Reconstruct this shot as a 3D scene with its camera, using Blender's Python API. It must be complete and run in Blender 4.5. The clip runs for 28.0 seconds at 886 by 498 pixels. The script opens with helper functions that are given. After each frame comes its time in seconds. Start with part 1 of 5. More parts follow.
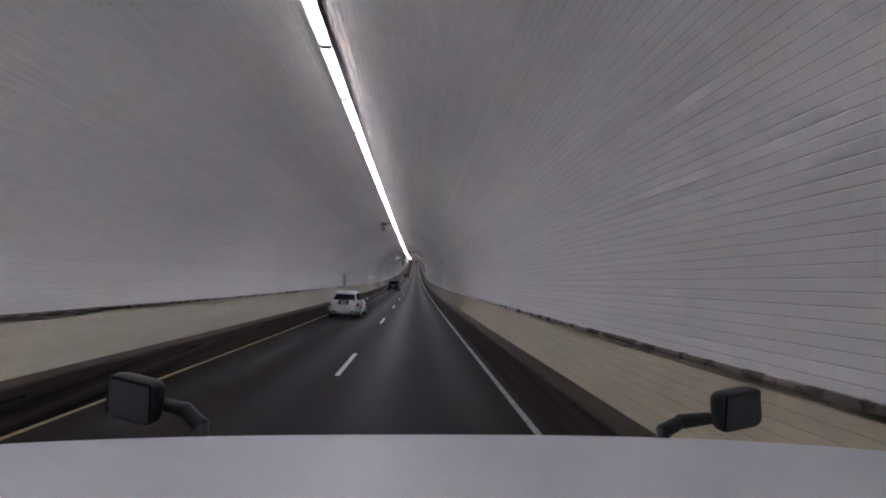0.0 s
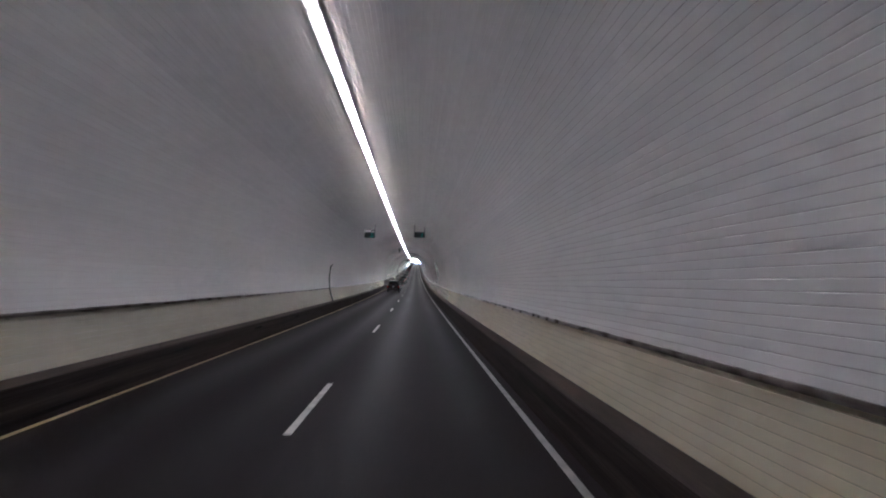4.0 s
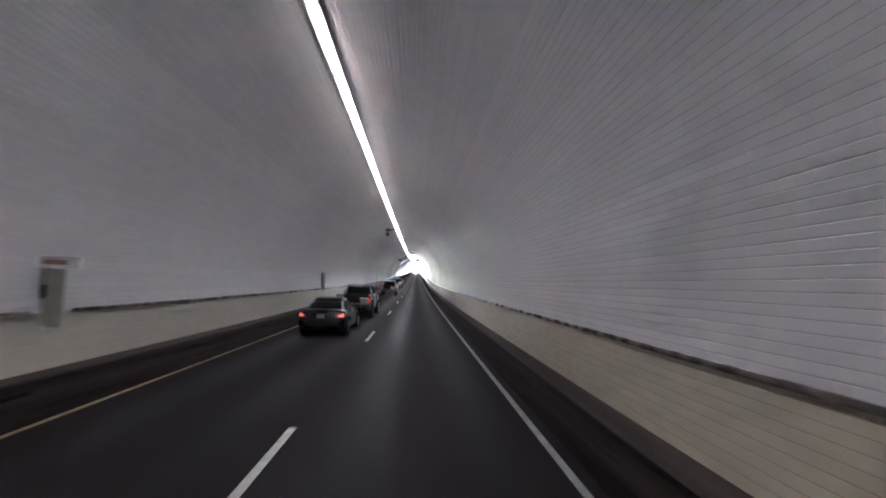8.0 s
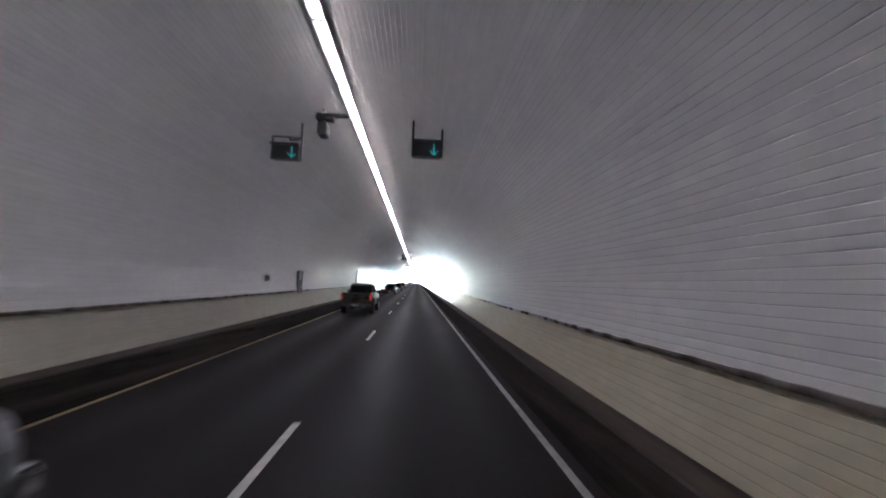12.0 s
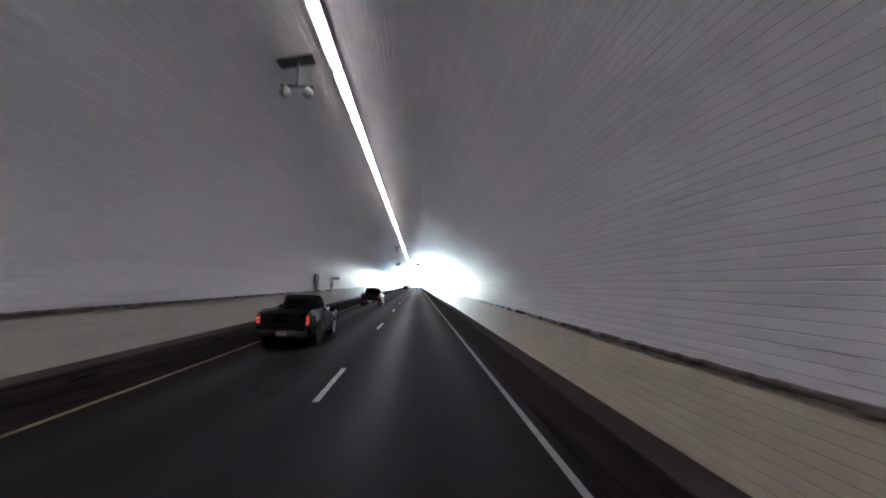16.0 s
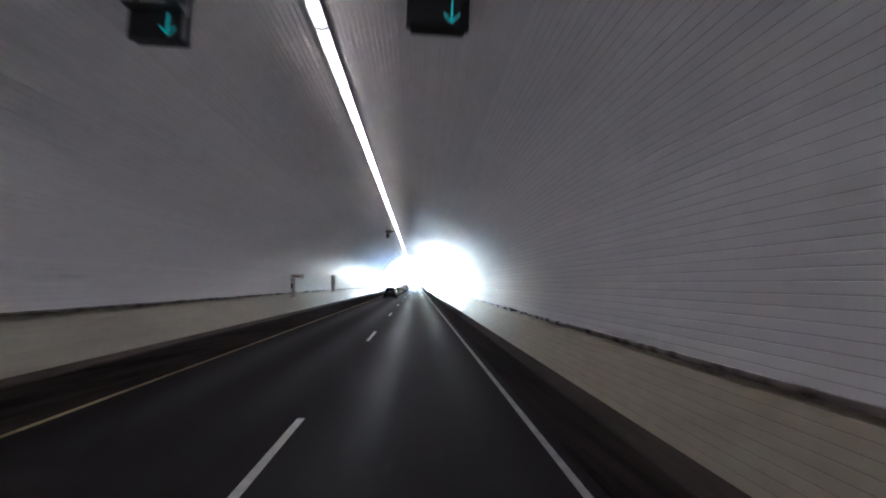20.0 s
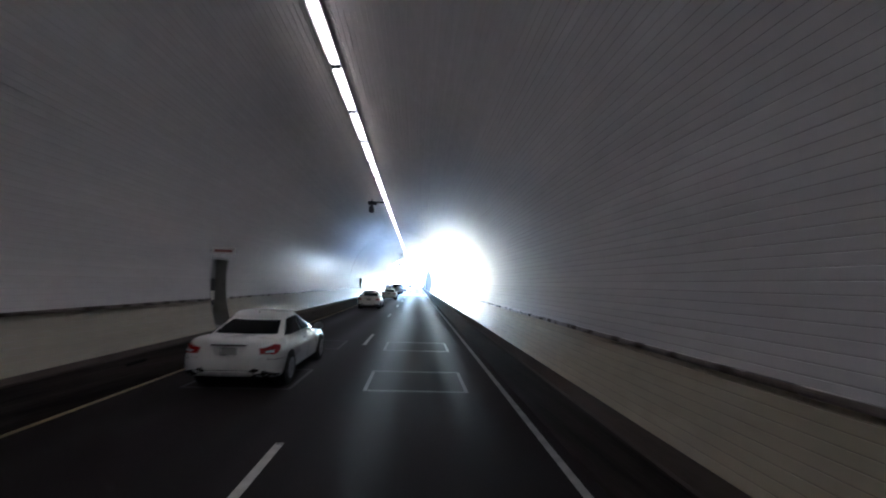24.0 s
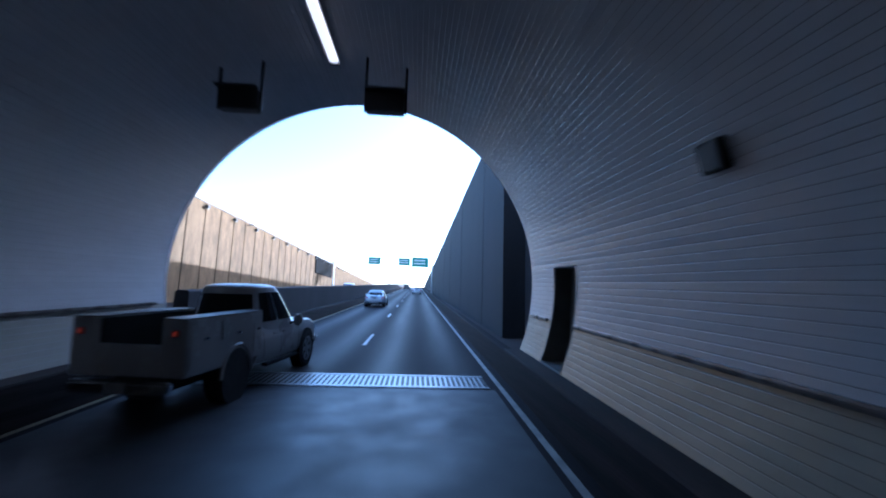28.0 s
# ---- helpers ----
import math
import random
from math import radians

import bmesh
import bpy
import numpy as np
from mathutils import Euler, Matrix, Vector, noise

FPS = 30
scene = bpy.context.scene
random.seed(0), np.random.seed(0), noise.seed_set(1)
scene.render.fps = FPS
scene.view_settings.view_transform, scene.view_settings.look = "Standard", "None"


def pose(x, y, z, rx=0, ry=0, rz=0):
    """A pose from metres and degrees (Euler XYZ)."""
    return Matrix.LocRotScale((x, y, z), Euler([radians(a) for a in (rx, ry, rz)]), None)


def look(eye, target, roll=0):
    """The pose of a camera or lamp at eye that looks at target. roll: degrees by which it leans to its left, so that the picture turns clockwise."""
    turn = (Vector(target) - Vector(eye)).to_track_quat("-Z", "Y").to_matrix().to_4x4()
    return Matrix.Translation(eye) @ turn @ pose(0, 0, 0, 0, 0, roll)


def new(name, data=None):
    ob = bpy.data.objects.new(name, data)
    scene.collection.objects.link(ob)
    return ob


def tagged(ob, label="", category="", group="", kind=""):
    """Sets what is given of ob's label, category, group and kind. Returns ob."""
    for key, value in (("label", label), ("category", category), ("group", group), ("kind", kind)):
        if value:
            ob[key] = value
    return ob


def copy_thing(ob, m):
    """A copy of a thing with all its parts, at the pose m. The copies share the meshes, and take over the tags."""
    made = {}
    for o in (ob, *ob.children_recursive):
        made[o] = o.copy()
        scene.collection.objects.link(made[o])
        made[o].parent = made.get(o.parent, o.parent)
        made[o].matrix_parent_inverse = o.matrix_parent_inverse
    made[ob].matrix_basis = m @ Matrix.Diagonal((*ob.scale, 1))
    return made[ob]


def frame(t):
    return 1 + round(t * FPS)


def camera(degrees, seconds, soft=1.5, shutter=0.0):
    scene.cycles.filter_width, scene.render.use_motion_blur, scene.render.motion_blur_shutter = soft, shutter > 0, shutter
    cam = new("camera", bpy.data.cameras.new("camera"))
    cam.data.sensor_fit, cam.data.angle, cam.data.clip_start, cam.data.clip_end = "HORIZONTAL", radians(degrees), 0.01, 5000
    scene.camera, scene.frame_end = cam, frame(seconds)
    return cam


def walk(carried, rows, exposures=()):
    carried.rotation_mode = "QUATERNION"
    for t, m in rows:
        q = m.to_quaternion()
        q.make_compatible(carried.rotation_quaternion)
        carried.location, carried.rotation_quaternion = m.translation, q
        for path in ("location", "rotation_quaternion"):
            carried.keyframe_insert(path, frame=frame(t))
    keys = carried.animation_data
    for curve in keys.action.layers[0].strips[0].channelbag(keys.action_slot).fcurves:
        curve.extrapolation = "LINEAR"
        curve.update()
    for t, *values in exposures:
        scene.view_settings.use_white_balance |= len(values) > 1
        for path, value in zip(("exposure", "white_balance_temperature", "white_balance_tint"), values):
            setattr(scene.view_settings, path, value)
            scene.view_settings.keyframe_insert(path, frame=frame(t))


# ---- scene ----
import functools

# ---------- the plan: a round tube along +y with a sagging road ----------
SAG, LOW, EASED, PORTAL, TOP = 3.45e-4, 129.0, 280.0, 579.4, 792.0
R, CEN = 4.8, 2.35          # tube radius and height of its centre over the road
BACK = -45.0                # where the tube is closed behind the camera
GROUND = 18.3               # level of the land over the cutting
GRADE = SAG * (EASED - LOW)  # steady climb past the sag
RISE = 7.54 - GRADE * (PORTAL - EASED)


def slope(y):
    if y <= EASED:
        return SAG * (y - LOW)
    return GRADE * max(0.0, 1 - max(0.0, y - TOP) / 60)


def zp(y):
    """Height of the road at y."""
    if y <= EASED:
        return RISE + 0.5 * SAG * ((y - LOW) ** 2 - (EASED - LOW) ** 2)
    u = min(max(y - TOP, 0.0), 60.0)
    return RISE + GRADE * (min(y, TOP) - EASED + u - u * u / 120)


def on_road(x, y, z=0.0, rz=0.0, rx=0.0):
    return pose(x, y, zp(y) + z, math.degrees(math.atan(slope(y))), 0, 0) @ pose(0, 0, 0, rx, 0, rz)


# ---------- camera ----------
CAM_X, CAM_H = 1.682, 2.245
LENS = 93.7
cam = camera(LENS, 28.0, soft=2.0, shutter=0.2)
# seconds, metres along the tube, pitch over the road, heading, roll
PATH = [
    (0.0, 0.04, 4.85, -3.69, -1.76),
    (0.0334, 0.06, 4.85, -3.69, -1.76),
    (0.3, 6.72, 4.85, -3.69, -1.76),
    (1.0, 22.27, 4.85, -3.69, -1.76),
    (2.0, 44.57, 4.85, -3.69, -1.76),
    (3.0, 66.89, 4.85, -3.69, -1.76),
    (4.0, 89.18, 4.85, -3.69, -1.76),
    (5.0, 111.40, 4.85, -3.69, -1.76),
    (6.0, 133.51, 4.85, -3.69, -1.76),
    (7.0, 155.49, 4.85, -3.69, -1.76),
    (8.0, 177.30, 4.85, -3.69, -1.76),
    (9.0, 198.91, 4.85, -3.69, -1.76),
    (10.0, 220.32, 4.85, -3.69, -1.76),
    (11.0, 241.49, 4.85, -3.69, -1.76),
    (12.0, 262.42, 4.85, -3.69, -1.76),
    (13.0, 283.10, 4.85, -3.69, -1.76),
    (14.0, 303.52, 4.85, -3.69, -1.76),
    (15.0, 323.69, 4.85, -3.69, -1.76),
    (16.0, 343.59, 4.85, -3.69, -1.76),
    (17.0, 363.24, 4.85, -3.69, -1.76),
    (18.0, 382.65, 4.85, -3.69, -1.76),
    (19.0, 401.83, 4.85, -3.69, -1.76),
    (20.0, 420.80, 4.85, -3.69, -1.76),
    (21.0, 439.59, 4.85, -3.69, -1.76),
    (22.0, 458.20, 4.85, -3.69, -1.76),
    (23.0, 476.68, 4.85, -3.69, -1.76),
    (24.0, 495.06, 4.85, -3.69, -1.76),
    (25.0, 513.37, 4.85, -3.69, -1.76),
    (26.0, 531.65, 4.85, -3.69, -1.76),
    (27.0, 549.94, 4.85, -3.69, -1.76),
    (28.0, 568.30, 4.85, -3.69, -1.76),
]
rows = [(t, pose(CAM_X, s, zp(s) + CAM_H, 90 + math.degrees(math.atan(slope(s))) + p, roll, yaw)) for t, s, p, yaw, roll in PATH]
EXPOSURES = [(0, 7.62, 5120, 13), (3, 7.55, 5090, 13), (8, 7.58, 5060, 14), (12, 7.40, 5060, 14), (18, 7.14, 5070, 14), (20, 6.94, 5060, 13), (22, 6.68, 5090, 13), (23.5, 6.38, 5090, 13), (24.5, 5.83, 5080, 14),
             (25.5, 5.26, 5090, 17), (26.2, 5.00, 4940, 16), (27, 4.05, 4720, 15), (28, 2.97, 4400, 14)]
walk(cam, rows, EXPOSURES)

# ---------- daylight ----------
TO_SUN = Vector((0.78, 0.54, 0.215)).normalized()
world = bpy.data.worlds.new("sky")
scene.world = world
world.use_nodes = True
wn = world.node_tree.nodes
sky = wn.new("ShaderNodeTexSky")
sky.sky_type = "NISHITA"
sky.sun_disc = False
sky.sun_elevation = math.asin(TO_SUN.z)
sky.sun_rotation = math.atan2(TO_SUN.x, TO_SUN.y)
sky.dust_density = 2.0
wn["Background"].inputs[1].default_value = 0.112
world.node_tree.links.new(sky.outputs[0], wn["Background"].inputs[0])
sun = new("sun", bpy.data.lights.new("sun", "SUN"))
sun.data.energy, sun.data.angle, sun.data.color = 2.0, radians(0.5), (1.0, 0.96, 0.91)
sun.matrix_world = look((0, 600, 200), Vector((0, 600, 200)) - TO_SUN)
LAMP = 0.138                 # glow of the tubes in the crown


# ---------- materials ----------
def mat(name, color, rough=0.6, metal=0.0, vary=0.15, scale=2.0, bump=0.1, fine=60.0, stretch=(1, 1, 1), coat=0.0, emit=0.0, spec=0.5, rvary=0.1):
    m = bpy.data.materials.new(name)
    m.use_nodes = True
    n, l = m.node_tree.nodes, m.node_tree.links
    b = n["Principled BSDF"]
    b.inputs["Metallic"].default_value = metal
    b.inputs["Coat Weight"].default_value = coat
    b.inputs["Coat Roughness"].default_value = 0.08
    b.inputs["Specular IOR Level"].default_value = spec
    co = n.new("ShaderNodeTexCoord")
    mp = n.new("ShaderNodeMapping")
    mp.inputs["Scale"].default_value = stretch
    l.new(co.outputs["Object"], mp.inputs[0])
    big, small = n.new("ShaderNodeTexNoise"), n.new("ShaderNodeTexNoise")
    big.inputs["Scale"].default_value, small.inputs["Scale"].default_value = scale, fine
    big.inputs["Detail"].default_value, small.inputs["Detail"].default_value = 5, 3
    l.new(mp.outputs[0], big.inputs["Vector"]), l.new(mp.outputs[0], small.inputs["Vector"])
    add = n.new("ShaderNodeMath")
    add.operation = "MULTIPLY_ADD"
    add.inputs[1].default_value = 0.3
    l.new(small.outputs[0], add.inputs[0]), l.new(big.outputs[0], add.inputs[2])
    ramp = n.new("ShaderNodeMapRange")
    ramp.inputs[1].default_value, ramp.inputs[2].default_value = 0.4, 0.9
    ramp.inputs[3].default_value, ramp.inputs[4].default_value = 1 - vary, 1 + vary
    l.new(add.outputs[0], ramp.inputs[0])
    mul = n.new("ShaderNodeMix")
    mul.data_type, mul.blend_type = "RGBA", "MULTIPLY"
    mul.inputs[0].default_value = 1
    mul.inputs[6].default_value = (*color, 1)
    l.new(ramp.outputs[0], mul.inputs[7])
    l.new(mul.outputs[2], b.inputs["Base Color"])
    rr = n.new("ShaderNodeMapRange")
    rr.inputs[1].default_value, rr.inputs[2].default_value = 0.3, 0.7
    rr.inputs[3].default_value, rr.inputs[4].default_value = max(0.02, rough - rvary), min(1, rough + rvary)
    l.new(big.outputs[0], rr.inputs[0])
    l.new(rr.outputs[0], b.inputs["Roughness"])
    if bump:
        bp = n.new("ShaderNodeBump")
        bp.inputs["Strength"].default_value, bp.inputs["Distance"].default_value = bump, 0.01
        l.new(small.outputs[0], bp.inputs["Height"])
        l.new(bp.outputs[0], b.inputs["Normal"])
    if emit:
        b.inputs["Emission Color"].default_value = (*color, 1)
        b.inputs["Emission Strength"].default_value = emit
    return m


def tile_mat(name, color, grime, single=False):
    """Glazed wall tile: upright joints every 108 mm, each column of tiles a little different, broad grime."""
    m = mat(name, color, 0.16, 0, grime, 0.18, 0.0, 7.0, (1, 0.35, 1), rvary=0.02, spec=0.4)
    n, l = m.node_tree.nodes, m.node_tree.links
    b = n["Principled BSDF"]
    co = n.new("ShaderNodeTexCoord")
    sep = n.new("ShaderNodeSeparateXYZ")
    l.new(co.outputs["Object"], sep.inputs[0])
    div = n.new("ShaderNodeMath")
    div.operation, div.inputs[1].default_value = "DIVIDE", 0.108
    l.new(sep.outputs[1], div.inputs[0])
    fr = n.new("ShaderNodeMath")
    fr.operation = "FRACT"
    l.new(div.outputs[0], fr.inputs[0])
    lt = n.new("ShaderNodeMath")
    lt.operation, lt.inputs[1].default_value = "LESS_THAN", 0.035
    l.new(fr.outputs[0], lt.inputs[0])
    isl = n.new("ShaderNodeObjectInfo" if single else "ShaderNodeNewGeometry")
    lot = isl.outputs["Random" if single else "Random Per Island"]
    mr = n.new("ShaderNodeMapRange")
    mr.inputs[3].default_value, mr.inputs[4].default_value = 0.975, 1.018
    l.new(lot, mr.inputs[0])
    old = b.inputs["Base Color"].links[0].from_socket
    tone = n.new("ShaderNodeMix")
    tone.data_type, tone.blend_type = "RGBA", "MULTIPLY"
    tone.inputs[0].default_value = 1
    l.new(old, tone.inputs[6]), l.new(mr.outputs[0], tone.inputs[7])
    joint = n.new("ShaderNodeMix")
    joint.data_type = "RGBA"
    k = n.new("ShaderNodeMath")
    k.operation, k.inputs[1].default_value = "MULTIPLY", 0.14
    l.new(lt.outputs[0], k.inputs[0])
    l.new(k.outputs[0], joint.inputs[0])
    l.new(tone.outputs[2], joint.inputs[6])
    wav = n.new("ShaderNodeTexNoise")
    wav.inputs["Scale"].default_value, wav.inputs["Detail"].default_value = 5.0, 1.0
    l.new(co.outputs["Object"], wav.inputs["Vector"])
    bp = n.new("ShaderNodeBump")
    bp.inputs["Strength"].default_value, bp.inputs["Distance"].default_value = 0.2, 0.004
    l.new(wav.outputs[0], bp.inputs["Height"])
    # every tile is set a little out of true
    fl = n.new("ShaderNodeMath")
    fl.operation = "FLOOR"
    l.new(div.outputs[0], fl.inputs[0])
    cell = n.new("ShaderNodeCombineXYZ")
    l.new(fl.outputs[0], cell.inputs[0])
    row = n.new("ShaderNodeMath")
    row.operation, row.inputs[1].default_value = "MULTIPLY", 977.0
    l.new(lot, row.inputs[0])
    l.new(row.outputs[0], cell.inputs[1])
    wh = n.new("ShaderNodeTexWhiteNoise")
    l.new(cell.outputs[0], wh.inputs["Vector"])
    off = n.new("ShaderNodeVectorMath")
    off.operation, off.inputs[1].default_value = "SUBTRACT", (0.5, 0.5, 0.5)
    l.new(wh.outputs["Color"], off.inputs[0])
    sc = n.new("ShaderNodeVectorMath")
    sc.operation, sc.inputs["Scale"].default_value = "SCALE", 0.022
    l.new(off.outputs[0], sc.inputs[0])
    ad = n.new("ShaderNodeVectorMath")
    ad.operation = "ADD"
    l.new(bp.outputs[0], ad.inputs[0]), l.new(sc.outputs[0], ad.inputs[1])
    nm = n.new("ShaderNodeVectorMath")
    nm.operation = "NORMALIZE"
    l.new(ad.outputs[0], nm.inputs[0])
    l.new(nm.outputs[0], b.inputs["Normal"])
    joint.inputs[7].default_value = (0.14, 0.13, 0.12, 1)
    l.new(joint.outputs[2], b.inputs["Base Color"])
    return m


def road_mat():
    """Worn asphalt with lengthwise wheel paths and oil streaks."""
    m = mat("asphalt", (0.019, 0.0158, 0.0166), 0.57, 0, 0.4, 1.2, 0.35, 90, (1, 0.06, 1), rvary=0.04, spec=0.08)
    n, l = m.node_tree.nodes, m.node_tree.links
    b = n["Principled BSDF"]
    co = n.new("ShaderNodeTexCoord")
    sep = n.new("ShaderNodeSeparateXYZ")
    l.new(co.outputs["Object"], sep.inputs[0])
    w = n.new("ShaderNodeMath")
    w.operation, w.inputs[1].default_value = "MULTIPLY", 2 * math.pi / 1.85
    l.new(sep.outputs[0], w.inputs[0])
    c = n.new("ShaderNodeMath")
    c.operation = "COSINE"
    l.new(w.outputs[0], c.inputs[0])
    mr = n.new("ShaderNodeMapRange")
    mr.inputs[1].default_value, mr.inputs[2].default_value = -1, 1
    mr.inputs[3].default_value, mr.inputs[4].default_value = 0.78, 1.15
    l.new(c.outputs[0], mr.inputs[0])
    old = b.inputs["Base Color"].links[0].from_socket
    mx = n.new("ShaderNodeMix")
    mx.data_type, mx.blend_type = "RGBA", "MULTIPLY"
    mx.inputs[0].default_value = 1
    l.new(old, mx.inputs[6]), l.new(mr.outputs[0], mx.inputs[7])
    l.new(mx.outputs[2], b.inputs["Base Color"])
    # polished wheel tracks between rougher strips
    pol = n.new("ShaderNodeMapRange")
    pol.inputs[1].default_value, pol.inputs[2].default_value = -1, 1
    pol.inputs[3].default_value, pol.inputs[4].default_value = -0.05, 0.14
    l.new(c.outputs[0], pol.inputs[0])
    rg = n.new("ShaderNodeMath")
    rg.operation = "ADD"
    l.new(b.inputs["Roughness"].links[0].from_socket, rg.inputs[0]), l.new(pol.outputs[0], rg.inputs[1])
    l.new(rg.outputs[0], b.inputs["Roughness"])
    return m


M_TILE = tile_mat("white_glazed_tile", (0.565, 0.552, 0.548), 0.13)
M_TILE1 = tile_mat("loose_set_tile", (0.565, 0.552, 0.548), 0.13, True)
# the wall tile with a slightly darker base tone, for the crown
M_CROWN = tile_mat("darker_white_tile", (0.535, 0.522, 0.52), 0.17)
M_CREAM = tile_mat("cream_glazed_tile", (0.40, 0.372, 0.305), 0.18)
M_CREAMR = tile_mat("road_grimed_cream_tile", (0.39, 0.347, 0.258), 0.24)
M_GROUT = mat("grout", (0.13, 0.11, 0.10), 0.9, vary=0.3)
M_GROUTC = mat("pale_grout", (0.46, 0.44, 0.43), 0.9, vary=0.3)
M_SHELL = mat("lining_concrete", (0.28, 0.27, 0.26), 0.9, vary=0.2)
M_KERB = mat("sooty_kerb", (0.024, 0.0185, 0.0172), 0.8, vary=0.95, scale=6.0, bump=0.5, stretch=(1, 0.02, 1), spec=0.08)
M_LEDGE = mat("dusty_ledge", (0.058, 0.045, 0.038), 0.85, vary=0.5, scale=4.0, bump=0.4, stretch=(1, 0.1, 1), spec=0.2)
M_STAIN = mat("stained_joint", (0.28, 0.26, 0.25), 0.7, vary=0.5, scale=1.5, bump=0.3)
M_ROAD = road_mat()
M_SLAB = mat("concrete_slab", (0.036, 0.036, 0.038), 0.52, vary=0.2, bump=0.25, rvary=0.08)
M_WHITE = mat("white_road_paint", (0.47, 0.455, 0.435), 0.6, vary=0.3, scale=6, bump=0.3)
M_WORN = mat("worn_road_paint", (0.37, 0.355, 0.34), 0.6, vary=0.4, scale=5, bump=0.3)
M_YELLOW = mat("yellow_road_paint", (0.32, 0.245, 0.12), 0.6, vary=0.35, scale=5, bump=0.3)
M_SEAL = mat("loop_sealant", (0.24, 0.235, 0.23), 0.6, vary=0.4, scale=6)
M_OLDSEAL = mat("worn_loop_sealant", (0.07, 0.068, 0.066), 0.6, vary=0.5, scale=4)
M_RAIL = mat("dull_brown_metal", (0.125, 0.104, 0.088), 0.28, 0.15, 0.15, 3, 0.0, rvary=0.05)
M_STEEL = mat("galvanised_steel", (0.45, 0.46, 0.47), 0.4, 0.9, 0.2, 5, 0.1)
M_DARK = mat("dark_metal", (0.03, 0.03, 0.032), 0.5, 0.5, 0.2, 5, 0.1)
M_GREY = mat("grey_painted_metal", (0.22, 0.22, 0.20), 0.5, 0.2, 0.2, 3, 0.05)
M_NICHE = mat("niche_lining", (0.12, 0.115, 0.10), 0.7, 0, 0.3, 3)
M_SIGNW = mat("sign_white", (0.72, 0.70, 0.66), 0.5, 0, 0.1, 4)
M_RED = mat("sign_red", (0.32, 0.15, 0.13), 0.5, 0, 0.15, 4)
M_PALE = mat("pale_cabinet", (0.55, 0.53, 0.46), 0.5, 0, 0.15, 4)
M_LAMP = mat("lamp_glow", (1.134, 0.973, 0.80), 0.4, vary=0.02, bump=0, emit=LAMP)
M_HOUSE = mat("lamp_housing", (0.45, 0.45, 0.46), 0.5, 0.3, 0.15, 4)
M_ARROW = mat("green_arrow_glow", (0.06, 0.72, 0.62), 0.4, vary=0.02, bump=0, emit=0.0027)
M_TAN = mat("tan_wall_panel", (0.13, 0.089, 0.050), 0.9, 0, 0.38, 1.1, 1.0, 6, (1, 1, 0.5), spec=0.06)
M_BARE = mat("weathered_concrete", (0.24, 0.22, 0.20), 0.85, 0, 0.35, 0.35, 0.4, 20, (1, 1, 0.3))
# weathered concrete again, with the shade of the cutting put into its colour
M_SHADE = mat("shaded_weathered_concrete", (0.05, 0.048, 0.048), 0.85, 0, 0.4, 0.35, 0.4, 20, (1, 1, 0.3), spec=0.2)
M_LOUVRE = mat("black_louvre", (0.012, 0.012, 0.012), 0.9, 0, 0.2, 5, spec=0.05)
M_EARTH = mat("dry_grass", (0.10, 0.105, 0.05), 0.95, 0, 0.4, 0.05, 0.5, 4)
M_GREEN = mat("green_sign_face", (0.02, 0.16, 0.12), 0.4, 0, 0.1, 3)
M_RUBBER = mat("tyre_rubber", (0.018, 0.018, 0.018), 0.8, 0, 0.2, 8)
M_GLASS = mat("tinted_car_glass", (0.008, 0.009, 0.010), 0.06, 0, 0.1, 3, 0, rvary=0.02, spec=0.09)
M_CHROME = mat("chrome", (0.6, 0.6, 0.62), 0.15, 1.0, 0.05, 3, 0, rvary=0.05)
M_TAIL = mat("tail_lamp_glow", (1.0, 0.13, 0.06), 0.3, vary=0.05, bump=0, emit=0.010)
M_TAILOFF = mat("red_lens", (0.30, 0.02, 0.02), 0.15, vary=0.1, bump=0, coat=0.5)
M_HEAD = mat("clear_lens", (0.65, 0.67, 0.70), 0.1, 0.3, 0.05, 5, 0, coat=0.5)
M_BOARD = mat("weathered_board", (0.14, 0.085, 0.05), 0.8, 0, 0.3, 4, 0.3, 40, (1, 0.1, 1))
M_PLATE = mat("plate_white", (0.27, 0.27, 0.26), 0.5)
M_PLASTIC = mat("black_plastic", (0.011, 0.011, 0.012), 0.5, 0, 0.2, 10, 0.1, spec=0.2)
M_MIRROR = mat("mirror_glass", (0.08, 0.08, 0.085), 0.03, 1.0, 0.02, 2, 0, rvary=0.01)


def paint(name, color, metal=0.0):
    return mat(name, color, 0.28, metal, 0.03, 1.5, 0.0, coat=0.3, rvary=0.02, spec=0.3)


# ---------- mesh helpers ----------
def box(bm, x0, x1, y0, y1, z0, z1, bevel=0.0):
    made = bmesh.ops.create_cube(bm, size=1, matrix=Matrix.LocRotScale(((x0 + x1) / 2, (y0 + y1) / 2, (z0 + z1) / 2), None, (x1 - x0, y1 - y0, z1 - z0)))
    if bevel:
        edges = list({e for v in made["verts"] for e in v.link_edges})
        bmesh.ops.bevel(bm, geom=edges, offset=bevel, segments=2, affect="EDGES", clamp_overlap=True)
    return bm


def rod(bm, a, b, r, seg=10, r2=None):
    a, b = Vector(a), Vector(b)
    turn = (b - a).to_track_quat("Z", "Y")
    bmesh.ops.create_cone(bm, cap_ends=True, segments=seg, radius1=r, radius2=r if r2 is None else r2, depth=(b - a).length,
                          matrix=Matrix.LocRotScale((a + b) / 2, turn, None))
    return bm


